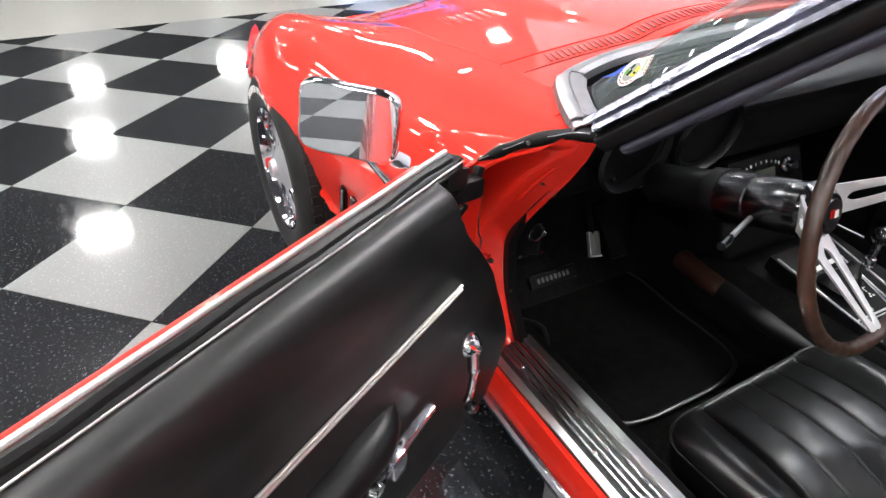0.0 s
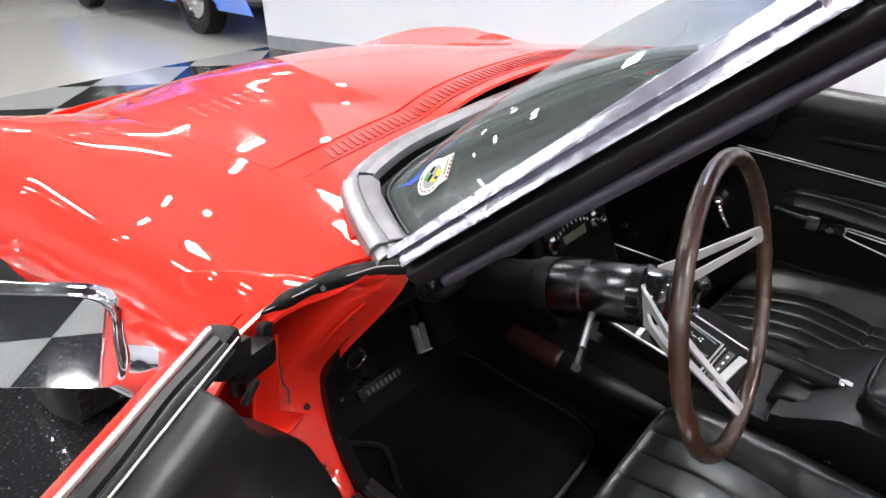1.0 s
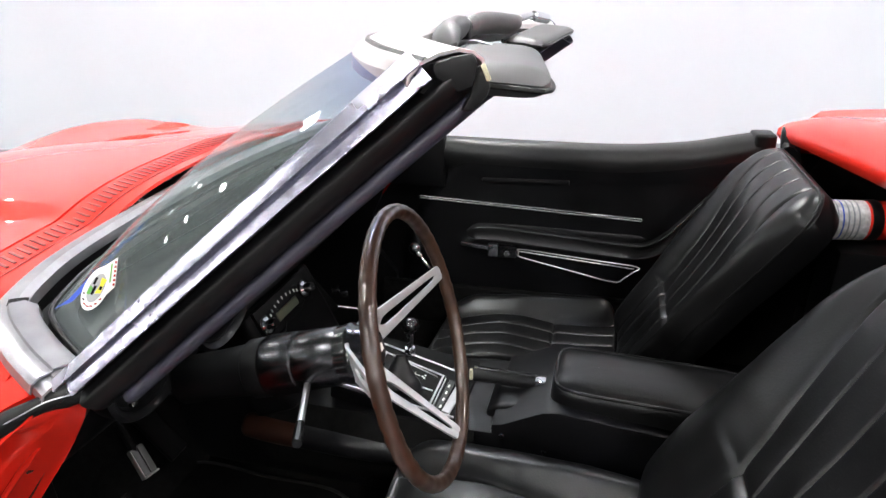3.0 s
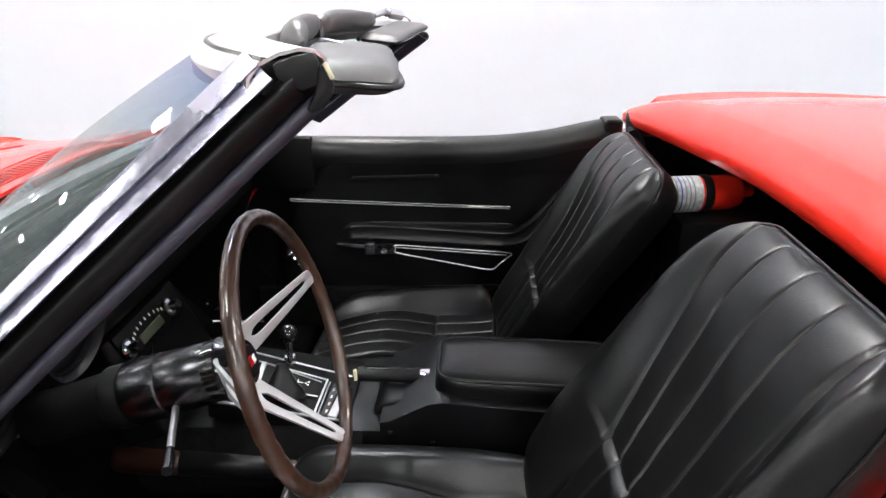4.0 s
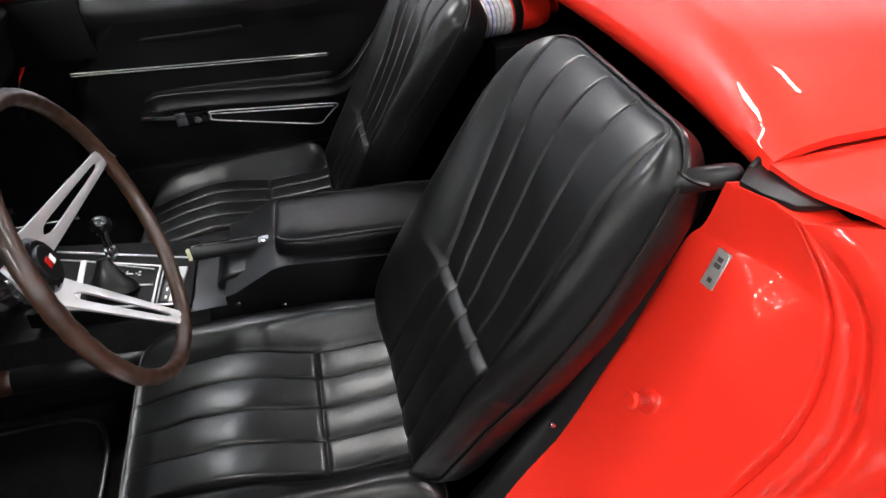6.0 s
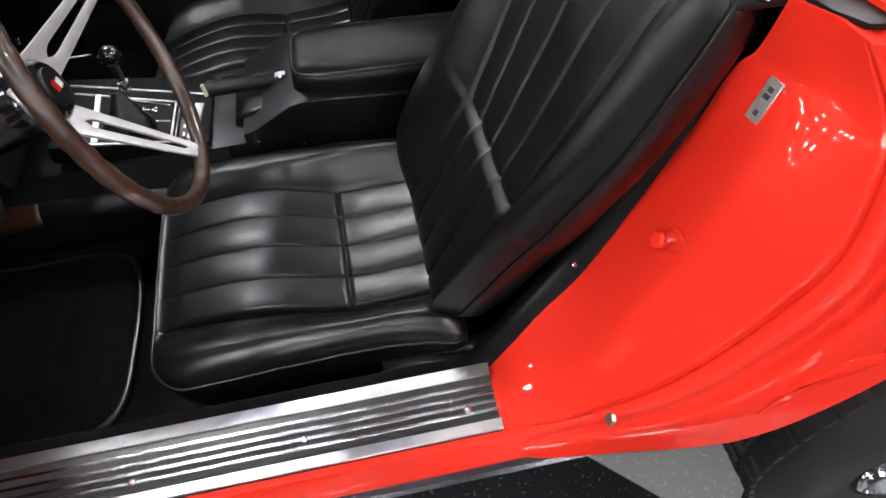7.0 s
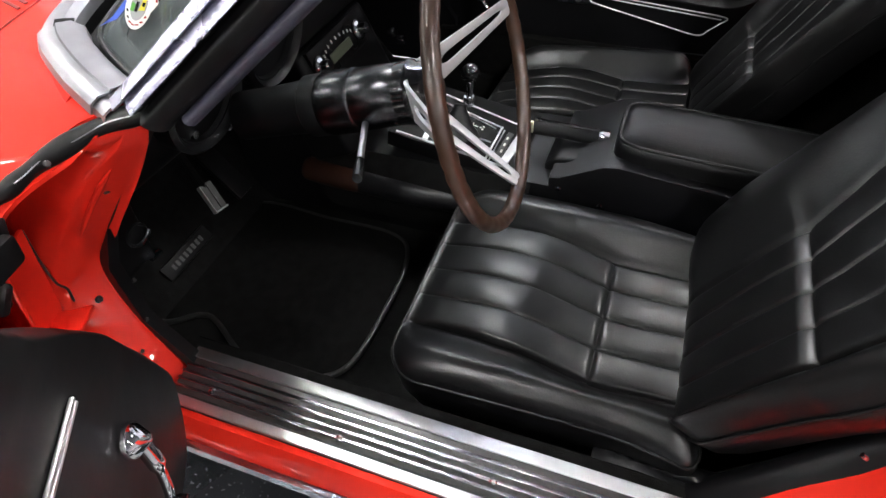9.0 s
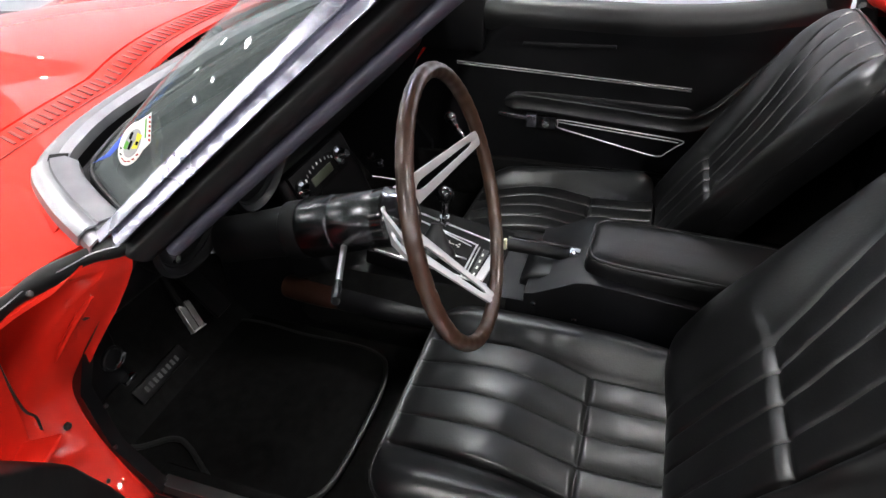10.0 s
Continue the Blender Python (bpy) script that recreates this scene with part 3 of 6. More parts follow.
def sill(s, dz=0.0):
    sp = joined(grid([[(x * s, y, z + dz) for x, z in [(-0.598, 0.302), (-0.602, 0.309), (-0.618, 0.311), (-0.622, 0.308), (-0.676, 0.303), (-0.680, 0.306), (-0.693, 0.304), (-0.699, 0.296)]] for y in (0.772, 0.004)], 0.003))
    plate = part("sill_plate", sp, DARKMETAL, car, "ribbed metal sill plate with black grooves and screws")
    for xx, w in ((-0.609, 0.0095), (-0.630, 0.0028), (-0.643, 0.0028), (-0.655, 0.0028), (-0.667, 0.0028), (-0.688, 0.008)):
        z = 0.3105 if w > 0.005 and xx > -0.65 else float(np.interp(-xx, [0.62, 0.68, 0.70], [0.3085, 0.304, 0.3045]))
        part("rib", block(min((xx - w) * s, (xx + w) * s), max((xx - w) * s, (xx + w) * s), 0.002, 0.774, z + dz - 0.002, z + dz + 0.0022, 0.001, 1), BRUSHED if w > 0.005 else ALU, plate)
    for x, y in ((-0.661, 0.707), (-0.667, 0.489), (-0.656, 0.266), (-0.661, 0.044)):
        part("screw", lathe([(0, 0.006), (0.003, 0.0055), (0.0055, 0.003), (0.0055, -0.002), (0, -0.002)], 14, Matrix.Translation((x * s, y, 0.306 + dz))), CHROME, plate)
    rk = [(-0.697, 0.300), (-0.706, 0.298), (-0.712, 0.290), (-0.718, 0.276), (-0.724, 0.266), (-0.725, 0.25)]
    part("rocker", grid([[(x * s, y, z + dz) for x, z in rk] for y in (0.86, 0.5, 0.0, -0.06)], 0.004), RED, car)
    part("rocker_moulding", grid([[(x * s, y, z + dz) for x, z in [(-0.722, 0.262), (-0.734, 0.262), (-0.738, 0.254), (-0.732, 0.238), (-0.715, 0.20), (-0.68, 0.17)]] for y in (0.9, 0.5, 0.0, -0.16)], 0.004), ALU, car, "bright rocker moulding under the door")


sill(1)
sill(-1, -0.03)
JI = [(-0.605, 0.004, 0.300), (-0.590, -0.06, 0.385), (-0.567, -0.135, 0.461), (-0.553, -0.19, 0.55), (-0.547, -0.233, 0.636), (-0.553, -0.254, 0.72), (-0.566, -0.262, 0.75), (-0.580, -0.262, 0.808)]
JM = [(-0.655, 0.006, 0.303), (-0.662, -0.085, 0.365), (-0.655, -0.145, 0.46), (-0.650, -0.200, 0.56), (-0.650, -0.238, 0.65), (-0.640, -0.275, 0.73), (-0.630, -0.284, 0.752), (-0.620, -0.276, 0.812)]
JO = [(-0.712, 0.002, 0.280), (-0.735, -0.11, 0.318), (-0.772, -0.21, 0.395), (-0.788, -0.285, 0.50), (-0.790, -0.325, 0.61), (-0.755, -0.325, 0.70), (-0.715, -0.318, 0.755), (-0.655, -0.288, 0.806)]
JE = [(-0.725, -0.015, 0.255), (-0.752, -0.14, 0.285), (-0.795, -0.25, 0.375), (-0.812, -0.325, 0.50), (-0.815, -0.355, 0.62), (-0.795, -0.352, 0.725), (-0.765, -0.342, 0.785), (-0.700, -0.330, 0.822)]
ci, cm, co_, ce = (curve(c, 40) for c in (JI, JM, JO, JE))
jr = []
for k in range(40):
    a, b, o, e = ci[k], cm[k], co_[k], ce[k]
    o = o.lerp(b, 0.20 * math.sin(math.pi * k / 39) ** 0.7)
    fade = min(1.0, k / 5, (39 - k) / 6)
    row = curve([a, b] + [b.lerp(o, f) + Vector((0, d * fade, 0)) for f, d in ((0.35, 0.0), (0.62, 0.001), (0.70, 0.000), (0.735, -0.006), (0.77, 0.001), (0.86, 0.006), (0.92, 0.003), (0.955, -0.007), (1.0, -0.008))]
                + [o.lerp(e, f) + Vector((0, d * fade, 0)) for f, d in ((0.10, -0.002), (0.25, 0.007), (0.5, 0.009), (0.8, 0.004), (1.0, 0.0))], 60)
    jr.append(row)
jr.append([p + Vector((0, -0.05, -0.006)) for p in jr[-1]])
part("rear_door_jamb", grid(jr, 0.005), RED, car, "red painted door jamb with striker")
part("rear_door_jamb", grid(flipped(jr), 0.005), RED, car)


def jamb_frame(x, z):
    """The place on the jamb nearest to x and z, with the surface's own axes."""
    best = min(((abs(jr[a][b].x - x) + abs(jr[a][b].z - z), a, b) for a in range(1, 39) for b in range(1, 58)))
    _, a, b = best
    ux, uz = (jr[a][b + 1] - jr[a][b - 1]).normalized(), (jr[a + 1][b] - jr[a - 1][b]).normalized()
    nn = ux.cross(uz).normalized()
    if nn.y < 0:
        nn = -nn
    uz = nn.cross(ux)
    p = jr[a][b]
    return Matrix(((ux.x, uz.x, nn.x, p.x), (ux.y, uz.y, nn.y, p.y), (ux.z, uz.z, nn.z, p.z), (0, 0, 0, 1)))


JF = jamb_frame(-0.637, 0.566)
stk = part("striker", moved(joined(lathe([(0, 0.003), (0.013, 0.003), (0.015, 0.001), (0.016, -0.003)], 24), lathe([(0.005, 0), (0.005, 0.020), (0.009, 0.021), (0.010, 0.026), (0.007, 0.029), (0, 0.029)], 18)), JF), RED, car)
part("striker_pin", moved(lathe([(0.0056, 0.004), (0.0056, 0.018)], 16), JF), CHROME, stk)
plq = part("data_plate", moved(block(-0.0085, 0.0085, -0.0215, 0.0215, -0.001, 0.002, 0.0008, 1), jamb_frame(-0.604, 0.718) @ Matrix.Rotation(radians(-6), 4, "Z")), SILVERPLATE, car, "small silver data plate with dark marks")
for dy, w in ((0.011, 0.0028), (0.004, 0.0034), (-0.013, 0.0022)):
    part("mark", moved(block(-w, w + 0.001, dy - 0.0022, dy + 0.0030, 0.0016, 0.0023, 0.0003, 1), jamb_frame(-0.604, 0.718) @ Matrix.Rotation(radians(-6), 4, "Z")), PEDAL, plq)
part("jamb_bolt", lathe([(0, 0.006), (0.008, 0.005), (0.010, 0)], 8, Matrix.Translation((-0.727, -0.127, 0.345)) @ Matrix.Rotation(radians(-60), 4, "X")), BRASS, car)

for x, y, z in ((-0.566, -0.118, 0.462), (-0.546, -0.214, 0.638)):
    part("jamb_screw", lathe([(0, 0.004), (0.003, 0.0035), (0.0042, 0), (0.0042, -0.006)], 10, Matrix.Translation((x, y, z)) @ Matrix.Rotation(radians(-60), 4, "X")), CHROME, car)

# front hinge pillar
FI = [(-0.638, 0.618, 0.795), (-0.621, 0.69, 0.705), (-0.614, 0.785, 0.59), (-0.619, 0.835, 0.51), (-0.627, 0.825, 0.39), (-0.636, 0.768, 0.302)]
FO = [(-0.675, 0.650, 0.792), (-0.735, 0.740, 0.735), (-0.775, 0.810, 0.640), (-0.797, 0.868, 0.52), (-0.795, 0.868, 0.38), (-0.735, 0.80, 0.270)]
fi, fo = curve(FI, 36), curve(FO, 36)
deep = lambda a, d: Vector((0, d * min(1.0, max(0.0, (0.775 - a.z) / 0.10)) ** 0.8, -0.012 * min(1.0, max(0.0, (0.80 - a.z) / 0.03))))
PROF = [(0, 0), (0.05, 0.005), (0.09, 0.004), (0.20, 0.010), (0.30, 0.009), (0.385, 0.013), (0.40, 0.016), (0.413, 0.030), (0.43, 0.100), (0.445, 0.120), (0.60, 0.185), (0.62, 0.180), (0.64, 0.190), (0.80, 0.205), (0.94, 0.190), (0.965, 0.160), (0.98, 0.050), (0.99, 0.004), (1.0, -0.004)]
fr = [[a.lerp(b, f) + deep(a, d) for f, d in PROF] for a, b in zip(fi, fo)]
part("hinge_pillar", grid(fr, 0.005), RED, car, "red painted hinge pillar with black seal")
part("hinge_pillar", grid(flipped(fr), 0.005), RED, car)
seal = curve([(-0.640, 0.618, 0.800), (-0.666, 0.652, 0.793), (-0.702, 0.702, 0.768), (-0.728, 0.738, 0.742), (-0.746, 0.756, 0.728)], 48)
part("door_seal", tube(seal, [(0.0098 + 0.0014 * math.sin(i * 0.42)) * min(1.0, (48 - i) / 17) ** 0.7 for i in range(48)], 12, flat=0.9), RUBBER, car, "black rubber seal along the wing edge")
part("seal_lip", tube([p + Vector((-0.0045, -0.0062 - 0.0012 * math.sin(i * 0.5), 0.0046)) * min(1.0, (48 - i) / 17) ** 0.7 * 1.08 for i, p in enumerate(seal)][4:46], 0.0007, 6), MOULD, car, "thin pale line along the edge of the seal")
for x, y, z in ((-0.632, 0.79, 0.50), (-0.64, 0.80, 0.42), (-0.66, 0.82, 0.36)):
    part("jamb_screw", lathe([(0, 0.003), (0.003, 0.002), (0.0036, 0)], 10, Matrix.Translation((x, y - 0.006, z)) @ Matrix.Rotation(radians(80), 4, "X")), DARKMETAL, car)
part("seal_screw", lathe([(0, 0.003), (0.003, 0.002), (0.0036, 0)], 10, Matrix.Translation((-0.713, 0.676, 0.780)) @ Matrix.Rotation(radians(60), 4, "X")), DARKMETAL, car)
check = part("door_check", joined(
    moved(block(-0.027, 0.027, -0.016, 0.016, -0.016, 0.016, 0.006, 2), Matrix.Translation((-0.820, 0.704, 0.740)) @ Matrix.Rotation(0.5, 4, "Z") @ Matrix.Rotation(0.3, 4, "Y")),
    moved(block(-0.028, 0.028, -0.014, 0.014, -0.016, 0.016, 0.006, 2), Matrix.Translation((-0.783, 0.724, 0.704)) @ Matrix.Rotation(0.35, 4, "Z") @ Matrix.Rotation(0.15, 4, "Y")),
    moved(block(-0.010, 0.010, -0.008, 0.008, -0.008, 0.008, 0.003, 2), Matrix.Translation((-0.812, 0.708, 0.716)) @ Matrix.Rotation(0.5, 4, "Z"))), RUBBER, car, "black rubber door check cover")
part("check_tab", moved(block(-0.009, 0.009, -0.006, 0.006, -0.016, 0.016, 0.004, 2), Matrix.Translation((-0.756, 0.738, 0.712)) @ Matrix.Rotation(0.35, 4, "Z") @ Matrix.Rotation(0.4, 4, "Y")), RUBBER, check)
part("check_bracket", joined(moved(block(-0.030, 0.030, -0.003, 0.003, -0.024, 0.024, 0.0015, 1), Matrix.Translation((-0.764, 0.763, 0.706)) @ Matrix.Rotation(0.4, 4, "Z") @ Matrix.Rotation(0.5, 4, "X")),
    moved(block(-0.026, 0.026, -0.003, 0.003, -0.070, 0.070, 0.0015, 1), Matrix.Translation((-0.735, 0.800, 0.590)) @ Matrix.Rotation(0.35, 4, "Z") @ Matrix.Rotation(0.15, 4, "X")),
    moved(block(-0.045, 0.040, -0.030, 0.030, -0.003, 0.003, 0.0015, 1), Matrix.Translation((-0.752, 0.778, 0.530)) @ Matrix.Rotation(0.35, 4, "Z") @ Matrix.Rotation(-0.25, 4, "X"))), RED, check, "red painted folded bracket")
part("bracket_gap", tube(curve([(-0.706, 0.800, 0.655), (-0.704, 0.812, 0.600), (-0.700, 0.820, 0.555), (-0.690, 0.826, 0.530), (-0.690, 0.830, 0.505)], 18), 0.0016, 6), DARKMETAL, check)
part("bracket_slot", moved(block(-0.006, 0.006, -0.004, 0.004, -0.016, 0.016, 0.003, 1), Matrix.Translation((-0.800, 0.708, 0.676)) @ Matrix.Rotation(0.7, 4, "Y")), RUBBER, check)

# flange fold, hinge blocks and bolts in the door pocket
fold = [a.lerp(b, 0.30) + deep(a, 0.004) for a, b in zip(fi, fo)]
part("pocket_fold", tube(fold[5:14], [0.001, 0.003, 0.004, 0.004, 0.004, 0.004, 0.004, 0.003, 0.001], 8), RED, car)
for z in (0.60, 0.40):
    hb_ = min(range(36), key=lambda q: abs(fo[q].z - z))
    p = fi[hb_].lerp(fo[hb_], 0.72) + Vector((0, 0.06, 0))
    part("door_hinge", joined(moved(block(-0.030, 0.022, -0.045, 0.030, -0.022, 0.022, 0.006, 2), Matrix.Translation(p) @ Matrix.Rotation(0.5, 4, "Z")), moved(lathe([(0.010, -0.030), (0.011, -0.026), (0.011, 0.026), (0.010, 0.030)], 16), Matrix.Translation(p + Vector((-0.02, -0.045, 0))))), RUBBER, car, "black door hinge block with its pin")
for q in (9, 24):
    p = fi[q].lerp(fo[q], 0.17) + Vector((0, 0.004, 0))
    part("pocket_bolt", lathe([(0, 0.005), (0.004, 0.0045), (0.006, 0)], 8, Matrix.Translation(p) @ Matrix.Rotation(radians(75), 4, "X")), DARKMETAL, car)

# ---- rear quarters and deck ----
YR = [-2.15, -2.0, -1.6, -1.2, -0.8, -0.5, -0.3, -0.2]
RC = [0.60, 0.64, 0.735, 0.785, 0.815, 0.828, 0.822, 0.80]
RX = [0.70, 0.745, 0.845, 0.875, 0.875, 0.845, 0.805, 0.77]


def rear_section(y, n=34):
    zc, xm = interp(y, YR, RC), interp(y, YR, RX)
    pts = [(-xm + 0.06, 0.24), (-xm + 0.02, 0.36), (-xm, 0.52), (-xm + 0.012, zc - 0.13), (-xm + 0.05, zc - 0.035), (-xm + 0.11, zc), (-xm + 0.18, zc - 0.002), (-0.585, zc + 0.002)]
    return [Vector((p.x, y, p.y)) for p in curve([(x, z, 0) for x, z in pts], n)]


def quarter_rows():
    n = 40
    start = [interp(i / (n - 1), [0, 0.15, 0.3, 0.45, 0.58, 0.70, 0.85, 1.0], [-0.145, -0.238, -0.316, -0.348, -0.350, -0.335, -0.31, -0.30]) for i in range(n)]
    rows = []
    for k in range(60):
        f = k / 59
        row = []
        for i in range(n):
            y = start[i] + (-2.12 - start[i]) * f
            p = rear_section(y, n)[i]
            d = abs(y - AXR)
            if d < ARCH and i < n * 0.62:
                lip = AXZ + math.sqrt(ARCH ** 2 - d * d)
                if p.z < lip:
                    p = Vector((rear_section(y, n)[min(i + 6, n - 1)].x * 0.5 + p.x * 0.5, y, lip))
            row.append(p)
        rows.append([Vector(p) for p in row])
    return rows


QR = quarter_rows()
for s in (1, -1):
    ledge = [[(s * x, y, interp(y, YR, RC) - 0.008) for x in (-0.605, -0.575, -0.545)] for y in [-0.32 - 0.10 * q for q in range(18)]]
    part("deck_ledge", grid(ledge if s < 0 else [list(reversed(r)) for r in ledge], 0.002), RED, car)
part("rear_quarter", grid([list(reversed(r)) for r in QR], 0.006), RED, car)
part("rear_quarter", grid(flipped([list(reversed(r)) for r in QR]), 0.006), RED, car)


def deck_z(x, y):
    return interp(y, YR, RC) + 0.004 + 0.046 * (1 - min(abs(x) / 0.585, 1) ** 4.5) * interp(y, [-2.1, -1.2, -0.3], [0.3, 0.8, 1.0])


def lip_y(x):
    return interp(x, [-0.585, -0.35, -0.10, 0.10, 0.30, 0.585], [-0.318, -0.332, -0.325, -0.306, -0.276, -0.232])


deck_rows = []
BAND = ((-0.014, -0.008), (0.0, 0.0), (0.004, 0.20), (0.003, 0.42), (-0.006, 0.64), (-0.020, 0.83), (-0.038, 0.97), (-0.044, 1.0))
for k in range(44):
    row = []
    for i in range(41):
        x = 0.583 * (i / 20 - 1)
        y0, z0 = lip_y(x), 0.808 + 0.012 * (1 - (x / 0.585) ** 2)
        y1, z1 = y0 - 0.044, deck_z(x, -0.38)
        if k == 0:
            y, z = y0 + BAND[0][0], z0 + BAND[0][1]
        elif k < 8:
            y, z = y0 + BAND[k][0], z0 + (z1 - z0) * BAND[k][1]
        else:
            y = y1 + (-2.09 - y1) * (k - 7) / 36
            z = deck_z(x, max(min(y, -0.38), -2.0))
        row.append((x, y, z - 0.030 * max(0, x) * max(0, 1 - max(0, k - 8) / 10)))
    deck_rows.append(row)
deck = part("rear_deck", grid(deck_rows, 0.012), RED, car, "red rear deck lid over the folded top")
TAIL = [[(x * (0.70 - 0.03 * k), -2.10 - 0.05 * math.sin(k / 5 * 3.0), 0.70 - 0.09 * k) for x in [i / 12 - 1 for i in range(25)]] for k in range(6)]
part("tail_panel", grid(TAIL, 0.006), RED, car)
EMB = (0.365, -0.415, deck_z(0.365, -0.415) - 0.0105)
part("deck_emblem", joined(tube([(-0.030, 0.012, 0.0), (0, 0.002, 0.002), (0.030, -0.016, -0.003)], 0.0028, 8), tube([(-0.030, -0.012, 0.0), (0, -0.002, 0.002), (0.030, 0.008, -0.003)], 0.0028, 8)), CHROME, deck, "small chrome crossed emblem").location = EMB

# ---- cabin shell ----
FLOOR_Z = 0.170
part("floor_pan", block(-0.60, 0.60, -0.34, 1.16, FLOOR_Z - 0.03, FLOOR_Z, 0), CARPET, car, "black carpeted cabin floor")
part("firewall", joined(block(-0.62, 0.62, 1.14, 1.17, FLOOR_Z, 0.69, 0), moved(block(-0.60, 0.60, -0.17, 0.17, -0.01, 0.01, 0), Matrix.Translation((0, 1.06, 0.27)) @ Matrix.Rotation(radians(52), 4, "X"))), CARPET, car)
for s in (1, -1):
    part("kick_panel", moved(prism([(0.765, 0.17), (1.15, 0.17), (1.15, 0.68), (0.90, 0.70), (0.66, 0.765), (0.635, 0.775), (0.695, 0.70), (0.785, 0.59), (0.83, 0.50), (0.822, 0.39), (0.765, 0.31)], 0.02), yz(-0.628 if s > 0 else 0.608)), VINYL, car)
    part("well_side", moved(prism([(-0.01, 0.17), (-0.01, 0.28), (-0.07, 0.37), (-0.145, 0.45), (-0.20, 0.54), (-0.262, 0.63), (-0.315, 0.755), (-0.98, 0.76), (-0.98, 0.17)], 0.012), yz(-0.545 if s > 0 else 0.540)), CARPET, car)
    part("sill_carpet", block(min(-0.60 * s, -0.575 * s), max(-0.60 * s, -0.575 * s), -0.20, 0.80, FLOOR_Z, 0.302, 0.004, 1), CARPET, car)
part("bulkhead", joined(block(-0.60, 0.60, -1.00, -0.98, 0.17, 0.80, 0), block(-0.60, 0.60, -0.98, -0.34, 0.36, 0.38, 0.0), block(-0.60, 0.60, -0.36, -0.33, 0.17, 0.38, 0.01, 2), block(-0.60, -0.575, -0.98, -0.32, 0.36, 0.76, 0), block(0.575, 0.60, -0.98, -0.29, 0.36, 0.74, 0)), CARPET, car, "black carpeted luggage well behind the seats")

part("door_filler", joined(block(0.630, 0.640, 0.50, 1.02, 0.28, 0.70, 0), block(0.60, 0.64, 0.60, 0.80, 0.60, 0.745, 0.01, 2)), VINYL, car)

# quarter trim between seat and jamb
qi = curve([(-0.588, 0.02, 0.285), (-0.578, -0.05, 0.37), (-0.556, -0.125, 0.455), (-0.542, -0.18, 0.55), (-0.535, -0.222, 0.64), (-0.536, -0.240, 0.72), (-0.548, -0.236, 0.79), (-0.562, -0.240, 0.808)], 34)
qt = [curve([p + Vector((-0.016, -0.006, 0.0)), p + Vector((-0.009, 0.008, 0.004)), p + Vector((0.004, 0.014, 0.006)), p + Vector((0.020, 0.008, 0.003)), p + Vector((0.030, -0.012, 0.0)), p + Vector((0.032, -0.012 - 0.030 * max(0, min(1, (0.79 - p.z) / 0.1)), -0.010))], 16) for p in qi]
qtrim = part("quarter_trim", grid(qt, 0.003), VINYL, car, "black vinyl quarter trim with chrome screws")
part("quarter_trim", grid(flipped(qt), 0.004), VINYL, car)
for x, y, z in ((-0.560, -0.119, 0.463), (-0.541, -0.218, 0.640), (-0.574, -0.050, 0.366)):
    part("screw", lathe([(0, 0.004), (0.004, 0.003), (0.005, 0)], 10, Matrix.Translation((x, y, z)) @ Matrix.Rotation(radians(-65), 4, "X")), CHROME, qtrim)
strap = part("pillar_strap", tube(curve([(-0.546, -0.210, 0.788), (-0.560, -0.226, 0.802), (-0.566, -0.250, 0.806), (-0.568, -0.275, 0.806), (-0.566, -0.288, 0.803)], 16), [0.010, 0.012] + [0.0125] * 11 + [0.0115, 0.009, 0.004], 12, flat=0.8), VINYL, qtrim, "rounded black vinyl end of the trim")
wedge = part("pillar_wedge", moved(prism([(-0.590, -0.268), (-0.563, -0.298), (-0.580, -0.326), (-0.650, -0.326), (-0.640, -0.290), (-0.615, -0.275)], 0.006, 0.002, 2), Matrix.Translation((0, 0, 0.8085))), RUBBER, car, "grey rubber wedge on the lock pillar")
part("wedge_tab", tube([(-0.572, -0.292, 0.812), (-0.566, -0.306, 0.815), (-0.560, -0.326, 0.816)], [0.004, 0.0055, 0.0055], 10, flat=0.7), RUBBER, wedge)
part("pillar_cap", tube(curve([(0.505, -0.235, 0.765), (0.55, -0.24, 0.775), (0.62, -0.25, 0.775)], 12), 0.020, 10, flat=0.7), RUBBER, car, "black rubber seal on the lock pillar")

# ---- doors ----
DM = Matrix(((-0.863, 0.504, 0, -0.700), (-0.504, -0.863, 0, 0.770), (0, 0, 1, 0), (0, 0, 0, 1)))


FRONT_Z = [0.25, 0.275, 0.30, 0.39, 0.48, 0.57, 0.635, 0.67, 0.71, 0.735, 0.778]
FRONT_U = [0.09, 0.030, 0.006, 0.004, 0.020, 0.064, 0.110, 0.140, 0.172, 0.192, 0.204]


def door_skin(m, s=1, drop=0.0):
    prof = [(0.0, 0.780), (-0.020, 0.774), (-0.045, 0.735), (-0.070, 0.62), (-0.075, 0.52), (-0.060, 0.38), (-0.035, 0.26), (0.0, 0.25)]
    rows = []
    for w, z in [(p.x, p.y) for p in curve([(a, b, 0) for a, b in prof], 26)]:
        fz = float(np.interp(z, FRONT_Z, FRONT_U))
        rz = float(np.interp(z, [0.25, 0.30, 0.45, 0.62, 0.80], [0.95, 1.02, 1.10, 1.14, 1.16]))
        rows.append([Vector((fz + (rz - fz) * k / 20, s * w, z - drop * max(0, (z - 0.66) / 0.118))) for k in range(21)])
    return moved(grid(rows, 0.004), m)


